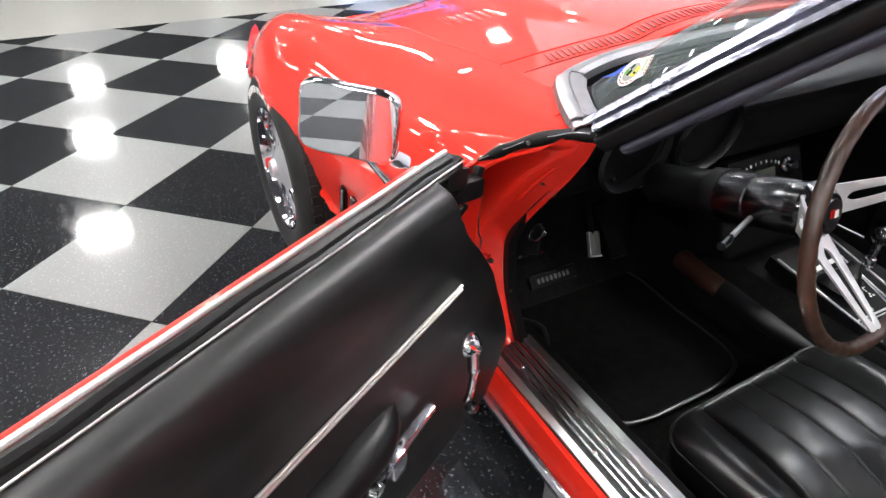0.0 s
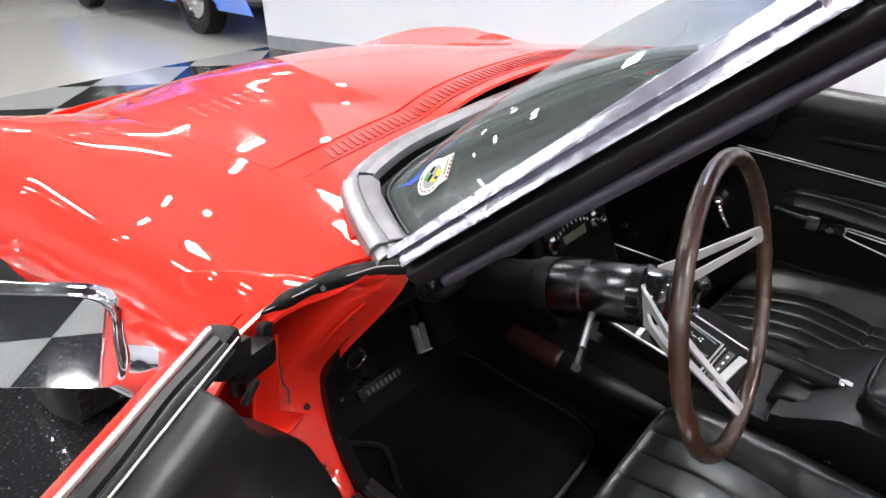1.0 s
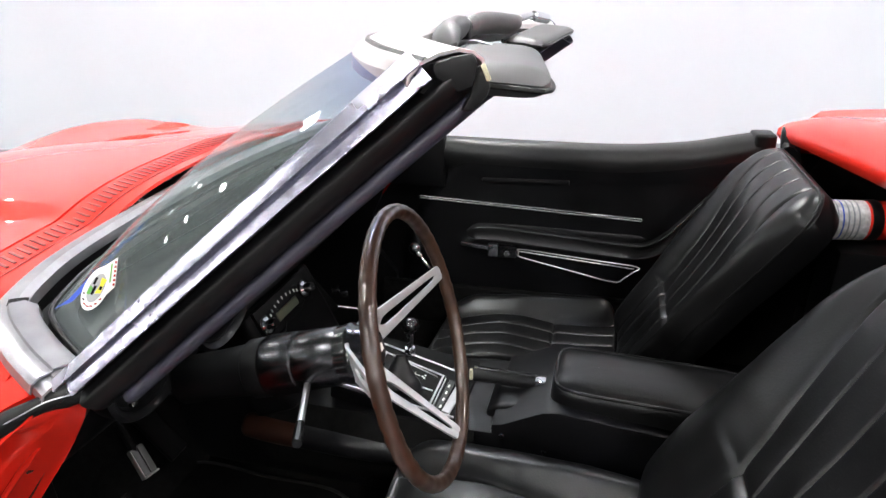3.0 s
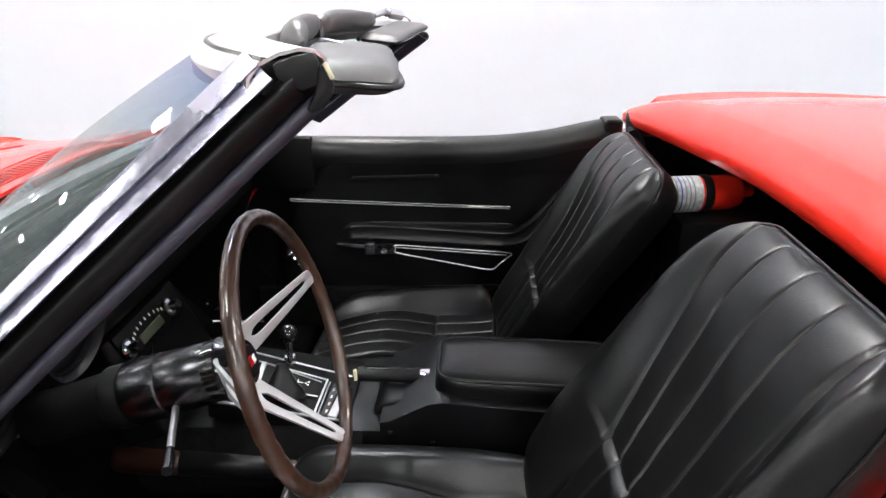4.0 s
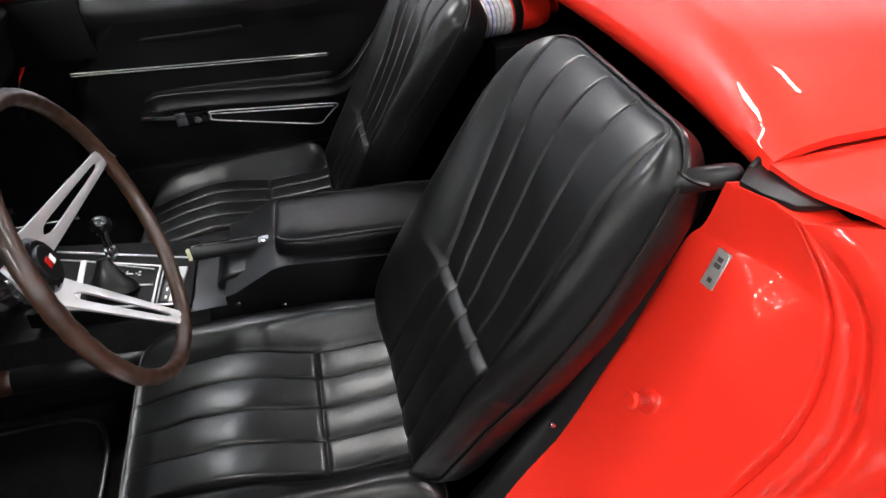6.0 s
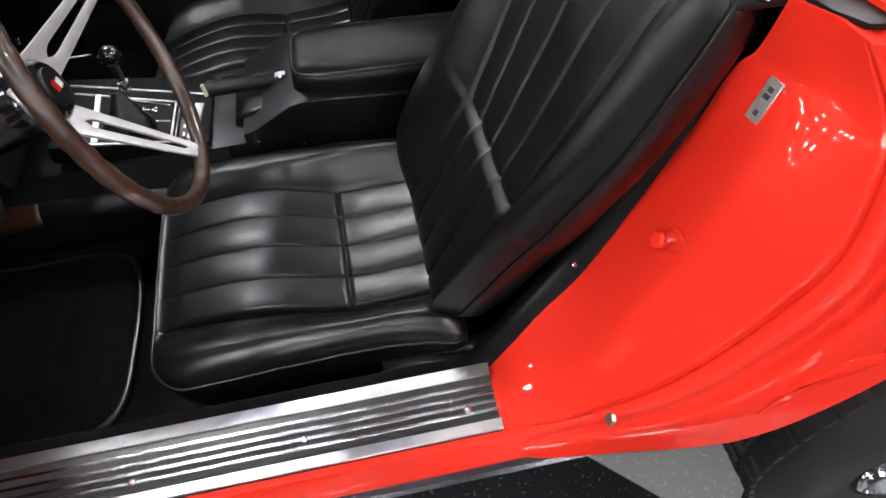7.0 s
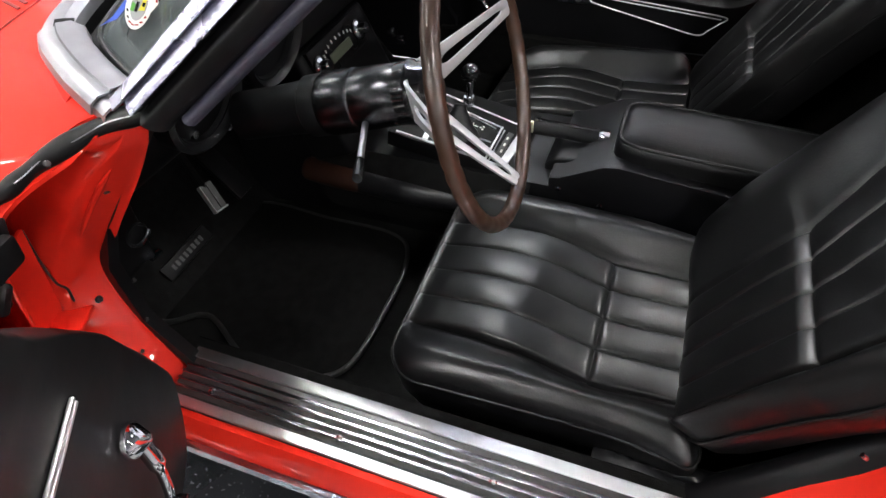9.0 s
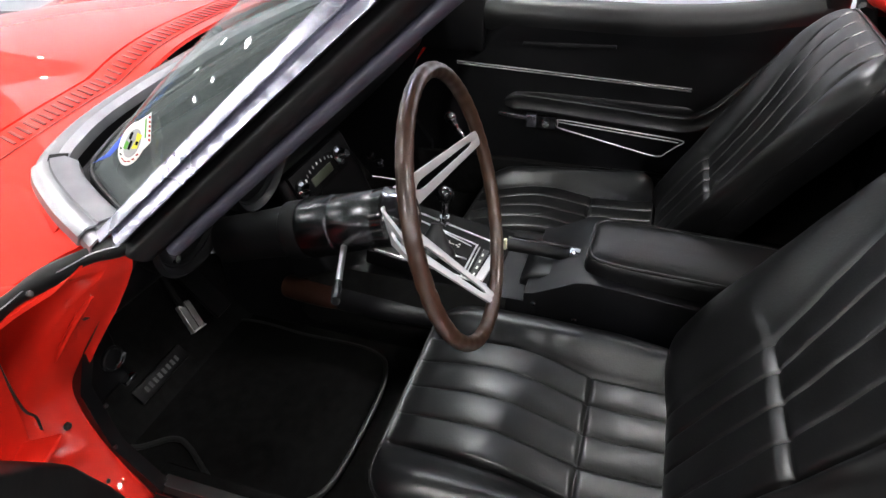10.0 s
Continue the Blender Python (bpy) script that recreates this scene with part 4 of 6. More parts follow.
drv = part("driver_door", door_skin(DM), RED, car, "open red driver door with black inner panel")
panel_prof = [(0.020, 0.772), (0.034, 0.778), (0.056, 0.770), (0.064, 0.745), (0.060, 0.70), (0.052, 0.655), (0.050, 0.60), (0.050, 0.52), (0.052, 0.46), (0.052, 0.40), (0.046, 0.33), (0.036, 0.275)]


def door_panel(m, s=1, drop=0.0):
    rows = []
    pp = curve([(a, b, 0) for a, b in panel_prof], 44)
    for p in pp:
        w, z = p.x, p.y - drop * max(0, (p.y - 0.66) / 0.118)
        fz = float(np.interp(z, FRONT_Z, FRONT_U)) + 0.006
        rz = float(np.interp(z, [0.25, 0.30, 0.45, 0.62, 0.80], [0.95, 1.02, 1.10, 1.14, 1.16])) - 0.01
        turn = max(fz + 0.022, float(np.interp(z, [0.25, 0.40, 0.60, 0.67, 0.70, 0.75, 0.79], [0.09, 0.03, 0.105, 0.172, 0.198, 0.222, 0.236]))) if s > 0 and not drop else fz + 0.06
        row = []
        for k in range(12):
            f = k / 12
            row.append(Vector((fz + (turn - fz) * f, s * ((w + 0.004) * math.sin(f * math.pi / 2) ** 0.85 - 0.004), z)))
        for k in range(30):
            row.append(Vector((turn + (rz - turn) * k / 29, s * w, z)))
        rows.append(row)
    return moved(grid(rows, 0.004), m)


part("inner_panel", door_panel(DM), DOORVINYL, drv, "black vinyl inner door panel")
edge = [(0.150 + (1.16 - 0.15) * k / 20, 0.0, 0.780) for k in range(21)]
part("belt_moulding", moved(tube([(u, -0.0035, z + 0.003) for u, _, z in edge], 0.0046, 8, flat=0.8), DM), COVER, drv)
waves = [0.16 + 0.99 * k / 60 for k in range(61)]
part("belt_seal", moved(grid([[(u, w + (0.0018 * math.sin(u * 21) + 0.001 * math.sin(u * 47)) * (w > 0.006), z) for w, z in
     [(0.000, 0.776), (0.003, 0.7815), (0.0075, 0.7835), (0.0120, 0.7815), (0.0135, 0.7765), (0.0165, 0.7755), (0.0185, 0.7775), (0.0215, 0.7755), (0.0245, 0.768)]] for u in waves], 0.002), DM), RUBBER, drv, "wavy black rubber window seal")
part("belt_strip", moved(tube([(u, 0.0262, z - 0.0015) for u, _, z in edge[:15]], 0.0015, 8, flat=0.8), DM), COVER, drv)
part("belt_ground", moved(grid([[(u, w, 0.7695) for w in (0.0, 0.028)] for u in (0.16, 1.15)], 0.003), DM), RUBBER, drv)
part("hinge_end", moved(block(0.122, 0.160, -0.022, 0.012, 0.742, 0.771, 0.008, 2), DM), RUBBER, drv)



def trim_strip(m, s, u0, u1, z0, z1, w, parent, mm, r=0.0018):
    for d in (0.0034, -0.0034):
        part("trim_strip", moved(tube([(u0, s * w, z0 + d), (u1, s * w, z1 + d)], r, 10, flat=0.8), m), mm, parent)
    part("strip_backing", moved(tube([(u0 - 0.004, s * (w - 0.002), z0), (u1 + 0.004, s * (w - 0.002), z1)], 0.0034, 8, flat=0.8), m), GLOSS, parent)


def loop(pts, r, m, mm, parent, name):
    dense = []
    for a, e in zip(pts, pts[1:] + pts[:1]):
        a, e = Vector(a), Vector(e)
        dense += [a.lerp(e, f) for f in (0.08, 0.3, 0.5, 0.7, 0.92)]
    part(name, moved(tube(curve(dense, 140, True), r, 8, True), m), mm, parent)


trim_strip(DM, 1, 0.196, 0.80, 0.610, 0.590, 0.054, drv, COVER, 0.0034)
crank = part("window_crank", joined(moved(lathe([(0, 0.026), (0.006, 0.024), (0.018, 0.012), (0.021, 0.007), (0.021, 0)], 24), DM @ Matrix.Translation((0.176, 0.054, 0.492)) @ Matrix.Rotation(radians(-90), 4, "X")),
      moved(tube(curve([(0.176, 0.064, 0.492), (0.190, 0.075, 0.458), (0.205, 0.078, 0.424), (0.210, 0.075, 0.409)], 16), [0.010] * 6 + [0.006] * 10, 10), DM)), CHROME, drv, "chrome window crank")
part("crank_knob", moved(lathe([(0, 0.018), (0.007, 0.017), (0.009, 0.008), (0.007, 0)], 16), DM @ Matrix.Translation((0.210, 0.076, 0.402)) @ Matrix.Rotation(radians(-90), 4, "X")), GLOSS, crank)


def armrest(m, s, parent, u0=0.30, u1=0.82, up=0.0, proud=0.040):
    """Padded armrest with a double bright outline and a latch handle at its front."""
    rows = []
    for k in range(31):
        f = k / 30
        e = math.sin(math.pi * min(1, f / 0.16, (1 - f) / 0.10) / 2) ** 0.6 if 0 < f < 1 else 0.0
        zc = 0.492 + up - 0.022 * f
        row = []
        for q in range(15):
            a = math.pi * (q / 14 - 0.5)
            row.append((u0 + 0.03 + (u1 + 0.02 - u0 - 0.03) * f, s * (0.046 + (proud * math.cos(a) ** 0.7) * e), zc + 0.030 * math.sin(a) * (0.55 + 0.45 * e)))
        rows.append(row)
    pad = part("armrest", moved(grid(rows, 0.002), m), VINYL, parent)
    loop([(u0 + 0.142, s * 0.062, 0.446 + up), (u1 - 0.003, s * 0.062, 0.409 + up), (u1 - 0.066, s * 0.060, 0.353 + up), (u0 + 0.142, s * 0.060, 0.420 + up)], 0.0017, m, COVER, pad, "bright_outline")
    part("bright_outline", moved(tube([(u0 + 0.142, s * 0.063, 0.4385 + up), (u1 - 0.022, s * 0.063, 0.4025 + up)], 0.0015, 8), m), COVER, pad)
    part("latch_handle", moved(joined(moved(block(-0.045, 0.045, min(s * 0.060, s * 0.074), max(s * 0.060, s * 0.074), -0.006, 0.006, 0.003, 2), Matrix.Translation((u0 + 0.020, 0, 0.452 + up)) @ Matrix.Rotation(radians(7), 4, "Y")), block(u0 + 0.055, u0 + 0.085, min(s * 0.05, s * 0.082), max(s * 0.05, s * 0.082), 0.424 + up, 0.462 + up, 0.005, 2)), m), ALU, pad)
    part("latch_bezel", moved(block(u0 + 0.082, u0 + 0.138, min(s * 0.05, s * 0.068), max(s * 0.05, s * 0.068), 0.416 + up, 0.452 + up, 0.004, 2), m), GLOSS, pad)
    part("lock_knob", moved(lathe([(0, 0.012), (0.009, 0.010), (0.012, 0)], 20), m @ Matrix.Translation((u0 + 0.110, s * 0.068, 0.434 + up)) @ Matrix.Rotation(radians(-90 * s), 4, "X")), CHROME, pad)


armrest(DM, 1, drv, 0.318, 0.838, 0.014)
# outside mirror on the open door
mir_m = Matrix.Translation((-0.965, 0.690, 0.851)) @ Matrix.Rotation(radians(-41), 4, "Z") @ Matrix.Rotation(radians(86), 4, "X") @ Matrix.Rotation(radians(-7), 4, "Z") @ Matrix.Diagonal((0.97, 0.87, 0.90, 1))
mo = [(p.x, p.y) for p in curve([(-0.058, -0.046, 0), (0, -0.051, 0), (0.058, -0.046, 0), (0.064, 0, 0), (0.058, 0.046, 0), (0, 0.051, 0), (-0.058, 0.046, 0), (-0.064, 0, 0)], 40, True)]
head_m = part("wing_mirror", moved(prism(mo, -0.018, 0.006, 3), mir_m), CHROME, drv, "chrome wing mirror on a short stalk")
part("mirror_glass", moved(prism([(x * 0.93, y * 0.91) for x, y in mo], 0.001), mir_m @ Matrix.Translation((0, 0, 0.0005))), MIRROR, head_m)
part("stalk", tube(curve([(-0.942, 0.703, 0.818), (-0.917, 0.713, 0.788), (-0.895, 0.712, 0.765)], 12), [0.012 + 0.0012 * i for i in range(12)], 12), CHROME, head_m)

# passenger door, closed
PM = Matrix(((0.075, 0.997, 0, 0.648), (-0.997, 0.075, 0, 0.78), (0, 0, 1, -0.035), (0, 0, 0, 1)))
psg = part("passenger_door", door_skin(PM @ Matrix.Scale(-1, 4, (0, 1, 0)), 1, 0.032), RED, car, "closed red passenger door with black inner panel")
PI = PM @ Matrix.Scale(-1, 4, (0, 1, 0))
part("inner_panel", door_panel(PI, 1, 0.026), VINYL, psg, "black vinyl inner door panel")
for w, r, mm, nm in ((-0.010, 0.007, ALU, "belt_moulding"), (0.004, 0.009, RUBBER, "belt_seal")):
    part(nm, moved(tube(curve([(0.13, w, 0.758), (0.42, w, 0.748), (0.66, w, 0.744), (0.82, w, 0.755), (0.92, w, 0.773), (1.0, w, 0.788)], 30), r, 8), PI), mm, psg)
roll_rows = []
for k in range(31):
    u = 0.135 + 0.85 * k / 30
    dz = interp(u, [0.13, 0.42, 0.66, 0.82, 0.92, 1.0], [0.001, -0.009, -0.013, -0.002, 0.016, 0.030])
    e = min(1.0, 0.55 + 0.45 * math.sin(math.pi / 2 * min(1.0, k / 3)))
    roll_rows.append([(u, w * e, 0.748 + (z - 0.748) * (0.9 + 0.1 * e) + dz) for w, z, _ in curve([(0.012, 0.772, 0), (0.034, 0.771, 0), (0.054, 0.761, 0), (0.064, 0.744, 0), (0.064, 0.726, 0), (0.056, 0.706, 0), (0.046, 0.694, 0)], 18)])
part("belt_strip", moved(tube([Vector(r[0]) + Vector((0, 0.001, 0.001)) for r in roll_rows], 0.0022, 8), PI), CHROME, psg)
part("roll_end", moved(block(0.968, 1.02, 0.0, 0.066, 0.728, 0.806, 0.010, 3), PI), RUBBER, psg)
part("top_roll", moved(grid(roll_rows, 0.003), PI), DOORVINYL, psg, "padded black vinyl roll along the door top")
LEDGE = curve([(0.225, 0.494, 0), (0.30, 0.503, 0), (0.494, 0.486, 0), (0.66, 0.470, 0), (0.735, 0.470, 0), (0.790, 0.500, 0), (0.840, 0.560, 0), (0.900, 0.640, 0), (0.935, 0.690, 0)], 80)
ledge_rows = []
for i, p in enumerate(LEDGE):
    q, o = LEDGE[min(i + 1, 79)], LEDGE[max(i - 1, 0)]
    side = Vector((-(q.y - o.y), q.x - o.x, 0)).normalized()
    f = i / 79
    half = 0.021 * min(1.0, i / 7) ** 0.6 * interp(f, [0, 0.55, 0.75, 1.0], [1.0, 1.0, 0.75, 0.35])
    up = min(1.0, i / 6) * interp(f, [0, 0.6, 0.85, 1.0], [1.0, 1.0, 0.55, 0.0])
    ledge_rows.append([(p.x + side.x * v * half, 0.046 + h * up, p.y + side.y * v * half) for v, h in ((1.35, 0.0), (1.15, 0.008), (1.02, 0.0165), (0.85, 0.0185), (0.6, 0.0160), (0.1, 0.0165), (-0.4, 0.0185), (-0.75, 0.0225), (-0.95, 0.0215), (-1.08, 0.015), (-1.15, 0.0))])
part("arm_ledge", moved(grid(ledge_rows), PI), DOORVINYL, psg, "padded ledge sweeping up at its end")
trim_strip(PI, 1, 0.10, 0.72, 0.604, 0.561, 0.054, psg, COVER)
part("grab_slot", moved(block(0.28, 0.52, 0.048, 0.058, 0.655, 0.668, 0.004, 2), PI), PLASTIC, psg)
armrest(PI, 1, psg, 0.245, 0.735, 0.014, 0.008)
pc = part("window_crank", joined(moved(lathe([(0, 0.030), (0.010, 0.028), (0.018, 0.020), (0.021, 0.010), (0.018, 0.002), (0.012, -0.02)], 24), PI @ Matrix.Translation((0.083, 0.064, 0.450)) @ Matrix.Rotation(radians(-90), 4, "X")),
      moved(tube(curve([(0.085, 0.078, 0.446), (0.108, 0.086, 0.418), (0.130, 0.088, 0.388)], 16), [0.011] * 6 + [0.0075] * 10, 10), PI)), CHROME, psg, "chrome window crank")
part("crank_knob", moved(lathe([(0, 0.018), (0.007, 0.017), (0.009, 0.008), (0.007, 0)], 16), PI @ Matrix.Translation((0.131, 0.088, 0.386)) @ Matrix.Rotation(radians(-90), 4, "X")), GLOSS, pc)

# ---- seats ----


def stuffed(length, tab, seam, flutes, round0, round1, fall0, fall1, low, depth, m, cross=1.0, nv=230, puff=0.0034):
    """A stitched cushion in x (width), y (length from 0) and z (its face). tab gives, along y, both edges, both insert seams,
    the heights of the insert and of the two side rolls; the insert is fluted and crossed by one seam."""
    ys, oe, os_, is_, ie, zi, ho, hi, st = tab
    rows = []
    for j in range(nv):
        y = length * j / (nv - 1)
        x0, x1, x2, x3, zin, h0, h1, step = (interp(y, ys, c) for c in (oe, os_, is_, ie, zi, ho, hi, st))
        q = max(0.0, 1 - y / round0), max(0.0, 1 - (length - y) / round1)
        shrink = round0 * (1 - math.sqrt(1 - q[0] ** 2)) + round1 * (1 - math.sqrt(1 - q[1] ** 2))
        x0, x3 = x0 + shrink, x3 - shrink
        x1, x2 = max(x1, x0 + 0.012), min(x2, x3 - 0.012)
        t0, t1 = min(1.0, y / fall0), min(1.0, (length - y) / fall1)
        end = (1 - (1 - t0) ** 2.2) ** 0.5 * (1 - (1 - t1) ** 2.2) ** 0.5
        row = []
        for i in range(29):
            u = i / 28
            row.append((x0 + (x1 - x0) * u, low + (h0 - low) * (1 - (1 - min(1, u / 0.5)) ** 2.2) ** 0.55 + (zin - h0) * smooth((u - 0.42) / 0.58)))
        for i in range(1, 128):
            u = i / 128
            ph = u * flutes
            z = zin + puff * abs(math.sin(math.pi * ph)) ** 0.6 + step
            near = abs(ph - round(ph)) * (x2 - x1) / flutes
            z -= 0.0026 * math.exp(-(near / 0.0021) ** 2)
            z -= cross * 0.006 * math.exp(-abs((y - seam) / 0.0042) ** 1.2)
            row.append((x1 + (x2 - x1) * u, z))
        for i in range(29):
            u = 1 - i / 28
            row.append((x3 + (x2 - x3) * u, low + (h1 - low) * (1 - (1 - min(1, u / 0.5)) ** 2.2) ** 0.55 + (zin - h1) * smooth((u - 0.42) / 0.58)))
        out = []
        for x, z in row:
            z -= 0.006 * (math.exp(-((x - x1) / 0.0042) ** 2) + math.exp(-((x - x2) / 0.0042) ** 2))
            ripple = 0.0009 * math.sin(31 * x + 9 * y + 2 * math.sin(23 * y)) * math.sin(27 * y + 5 * x)
            out.append(Vector((x, y, low + (z - low + ripple) * end)))
        rows.append(out)
    n, v = len(rows), len(rows[0])
    ring = [rows[i][0] for i in range(n)] + [rows[-1][j] for j in range(1, v)] + [rows[i][-1] for i in range(n - 2, -1, -1)] + [rows[0][j] for j in range(v - 2, 0, -1)]
    c = Vector(((oe[0] + ie[0]) / 2, length / 2, 0))
    skirt = []
    for f, sc in ((0, 1.0), (0.10, 1.012), (0.5, 1.0), (0.9, 0.95), (1.0, 0.88)):
        skirt.append([Vector((c.x + (p.x - c.x) * sc, c.y + (p.y - c.y) * sc, p.z - depth * f)) for p in ring])
    bm = joined(grid(rows), grid(skirt, closed=True))
    bmesh.ops.remove_doubles(bm, verts=bm.verts, dist=1e-5)
    pipe = tube([Vector((c.x + (p.x - c.x) * 1.008, c.y + (p.y - c.y) * 1.008, p.z)) for p in ring[::3]], 0.0022, 7, True)
    return moved(bm, m), moved(pipe, m)


def smooth(u):
    u = max(0.0, min(1.0, u))
    return u * u * (3 - 2 * u)


CUSHION = ((0.0, 0.08, 0.15, 0.28, 0.41, 0.455), (-0.572, -0.556, -0.550, -0.549, -0.549, -0.545), (-0.478, -0.478, -0.478, -0.464, -0.450, -0.446), (-0.250, -0.246, -0.242, -0.226, -0.218, -0.216),
           (-0.178, -0.158, -0.146, -0.134, -0.128, -0.128), (0.022, 0.020, 0.020, 0.042, 0.030, 0.018), (0.056, 0.058, 0.058, 0.058, 0.052, 0.046), (0.060, 0.062, 0.062, 0.060, 0.054, 0.046), (0.0, 0.0, 0.002, 0.006, 0.004, 0.0))
BACK = ((0.0, 0.05, 0.12, 0.205, 0.223, 0.34, 0.45, 0.53, 0.572), (-0.548, -0.554, -0.562, -0.573, -0.577, -0.586, -0.580, -0.568, -0.560), (-0.535, -0.535, -0.533, -0.530, -0.529, -0.528, -0.526, -0.524, -0.522), (-0.325, -0.322, -0.318, -0.315, -0.310, -0.270, -0.245, -0.238, -0.236),
        (-0.150, -0.120, -0.108, -0.112, -0.115, -0.126, -0.144, -0.180, -0.205), (0.046, 0.046, 0.046, 0.044, 0.040, 0.040, 0.046, 0.050, 0.048), (0.060, 0.062, 0.063, 0.062, 0.062, 0.060, 0.058, 0.056, 0.052), (0.056, 0.060, 0.062, 0.062, 0.062, 0.060, 0.058, 0.056, 0.052), (0.000, 0.001, 0.0015, 0.0018, 0.0, 0.0, 0.0, 0.0, 0.0))


BACK_P = ((0.0, 0.05, 0.12, 0.185, 0.199, 0.34, 0.45, 0.53, 0.578), (-0.500, -0.500, -0.505, -0.510, -0.512, -0.530, -0.530, -0.505, -0.490), (-0.385, -0.385, -0.384, -0.382, -0.382, -0.395, -0.425, -0.430, -0.430), (-0.172, -0.171, -0.170, -0.169, -0.168, -0.166, -0.165, -0.165, -0.165),
          (-0.155, -0.150, -0.145, -0.138, -0.135, -0.117, -0.097, -0.090, -0.100)) + BACK[5:]


def seat(side, name, label, ahead, down, lean, tab, length, seam):
    flip = Matrix.Diagonal((side, 1, 1, 1))
    cm = Matrix.Translation((0, 0.022 + 2.1 * ahead, 0.3195 - down)) @ flip @ Matrix.Rotation(radians(-3.0), 4, "X") @ Matrix.Translation((-0.36, 0, 0.003)) @ Matrix.Rotation(radians(-4), 4, "Y") @ Matrix.Translation((0.36, 0, 0))
    ctab = CUSHION if side > 0 else CUSHION[:6] + (tuple(h + 0.026 for h in CUSHION[6]),) + CUSHION[7:]
    b, p = stuffed(0.455, ctab, 0.156, 4, 0.022, 0.060, 0.05, 0.10, 0.026, 0.110, cm)
    cush = part(name, b, LEATHER, car, label)
    part("piping", p, LEATHER, cush)
    cs, sn = math.cos(radians(lean)), math.sin(radians(lean))
    bmx = Matrix.Translation((0, 0.035 + ahead, 0.335 - down)) @ flip @ Matrix(((1, 0, 0, 0), (0, -cs, sn, 0), (0, sn, cs, 0), (0, 0, 0, 1)))
    b2, p2 = stuffed(length, tab, seam, 4, 0.05, 0.055, 0.05, 0.125, 0.016, 0.062, bmx, 0.5, 270, 0.0022)
    part("backrest", b2, LEATHER, cush)
    part("back_piping", p2, LEATHER, cush)
    part("seat_base", block(-0.53 if side > 0 else 0.18, -0.18 if side > 0 else 0.53, 0.04, 0.42, FLOOR_Z, 0.25, 0.01, 2), PLASTIC, cush)
    return cush


seat(1, "driver_seat", "black leather bucket seat with stitched flutes", 0.0, 0.0, 59.5, BACK, 0.572, 0.222)
seat(-1, "passenger_seat", "black leather bucket seat with stitched flutes", 0.040, 0.055, 60, BACK_P, 0.578, 0.197)
bk = thing("seat_belt", "black webbing belt with a chrome buckle lying beside the seat", "seat belt", (-0.575, 0.32, 0.27))
part("buckle", moved(block(-0.012, 0.012, -0.016, 0.016, 0, 0.008, 0.003, 2), Matrix.Translation((-0.580, 0.322, 0.268)) @ Matrix.Rotation(0.5, 4, "Y")), CHROME, bk)
part("webbing", grid([[(-0.590 + 0.03 * math.sin(k * 0.4), 0.33 - 0.38 * k / 14 + d, 0.262 + 0.012 * math.sin(k * 0.9) + 0.014 * k / 14) for d in (-0.012, 0.012)] for k in range(15)], 0.002), VINYL, bk)

fold_rows = []
for i in range(22):
    u = i / 21
    fold_rows.append([(-0.588 + 0.045 * v / 11 + 0.006 * math.sin(7 * u + v), 0.150 - 0.165 * u, 0.262 + 0.040 * u + 0.016 * math.sin(v / 11 * 3.1) + 0.006 * math.sin(11 * u + 0.9 * v)) for v in range(12)])
part("webbing_fold", grid(fold_rows, 0.002), VINYL, bk, "crumpled black leather flap beside the seat")
part("buckle", moved(block(-0.006, 0.006, -0.014, 0.014, 0, 0.006, 0.002, 2), Matrix.Translation((-0.583, 0.132, 0.280))), CHROME, bk)

# ---- centre console ----
con = part("console", joined(
    block(-0.108, 0.130, 0.30, 1.02, FLOOR_Z, 0.366, 0.008, 2),
    moved(prism([(0.33, FLOOR_Z), (0.33, 0.384), (0.310, 0.388), (0.236, 0.428), (0.21, 0.432), (-0.30, 0.385), (-0.34, FLOOR_Z)], 0.236, 0.006, 2), yz(-0.107))), VINYL, car, "black centre console with shift plate and armrest")
LM = Matrix.Translation((0.006, 0.036, 0.433)) @ Matrix.Rotation(radians(2.5), 4, "X")


def lid_ring(f):
    """Rounded outline of the lid, drawn in by f."""
    out = []
    for q in range(64):
        a = q / 64 * math.tau
        r = (abs(math.cos(a)) ** 7 + abs(math.sin(a)) ** 7) ** (-1 / 7)
        out.append((-0.010 + (0.081 - f) * r * math.cos(a), (0.192 - f) * r * math.sin(a)))
    return out


lid_rows = [[(x, y, z) for x, y in lid_ring(f)] for f, z in ((0.010, -0.068), (0.002, -0.064), (0.0, -0.030), (0.001, 0.004), (0.004, 0.016), (0.010, 0.0235), (0.020, 0.028), (0.036, 0.031), (0.06, 0.033), (0.083, 0.0335))]
lid = part("armrest_lid", moved(grid(lid_rows, closed=True), LM), LEATHER, con, "black leather armrest lid with piping")
part("piping", moved(tube([(x, y, 0.0215) for x, y in lid_ring(0.006)], 0.0032, 7, True), LM), LEATHER, lid)
PLM = Matrix.Translation((0.0, 0.515, 0.392)) @ Matrix.Rotation(radians(9), 4, "X")
plate = part("shift_plate", moved(block(-0.100, 0.100, -0.125, 0.140, -0.03, 0.004, 0.004, 2), PLM), DASHBLACK, con, "black shift plate framed by bright lines")


def bright_bar(p, q, w, name="bright_line", mm=BRUSHED, h=0.0025):
    d = Vector((q[0] - p[0], q[1] - p[1], 0))
    m = Matrix.Translation(((p[0] + q[0]) / 2, (p[1] + q[1]) / 2, 0.004)) @ Matrix.Rotation(math.atan2(d.y, d.x), 4, "Z")
    part(name, moved(block(-d.length / 2, d.length / 2, -w, w, -0.001, h, 0.0008, 1), PLM @ m), mm, plate)


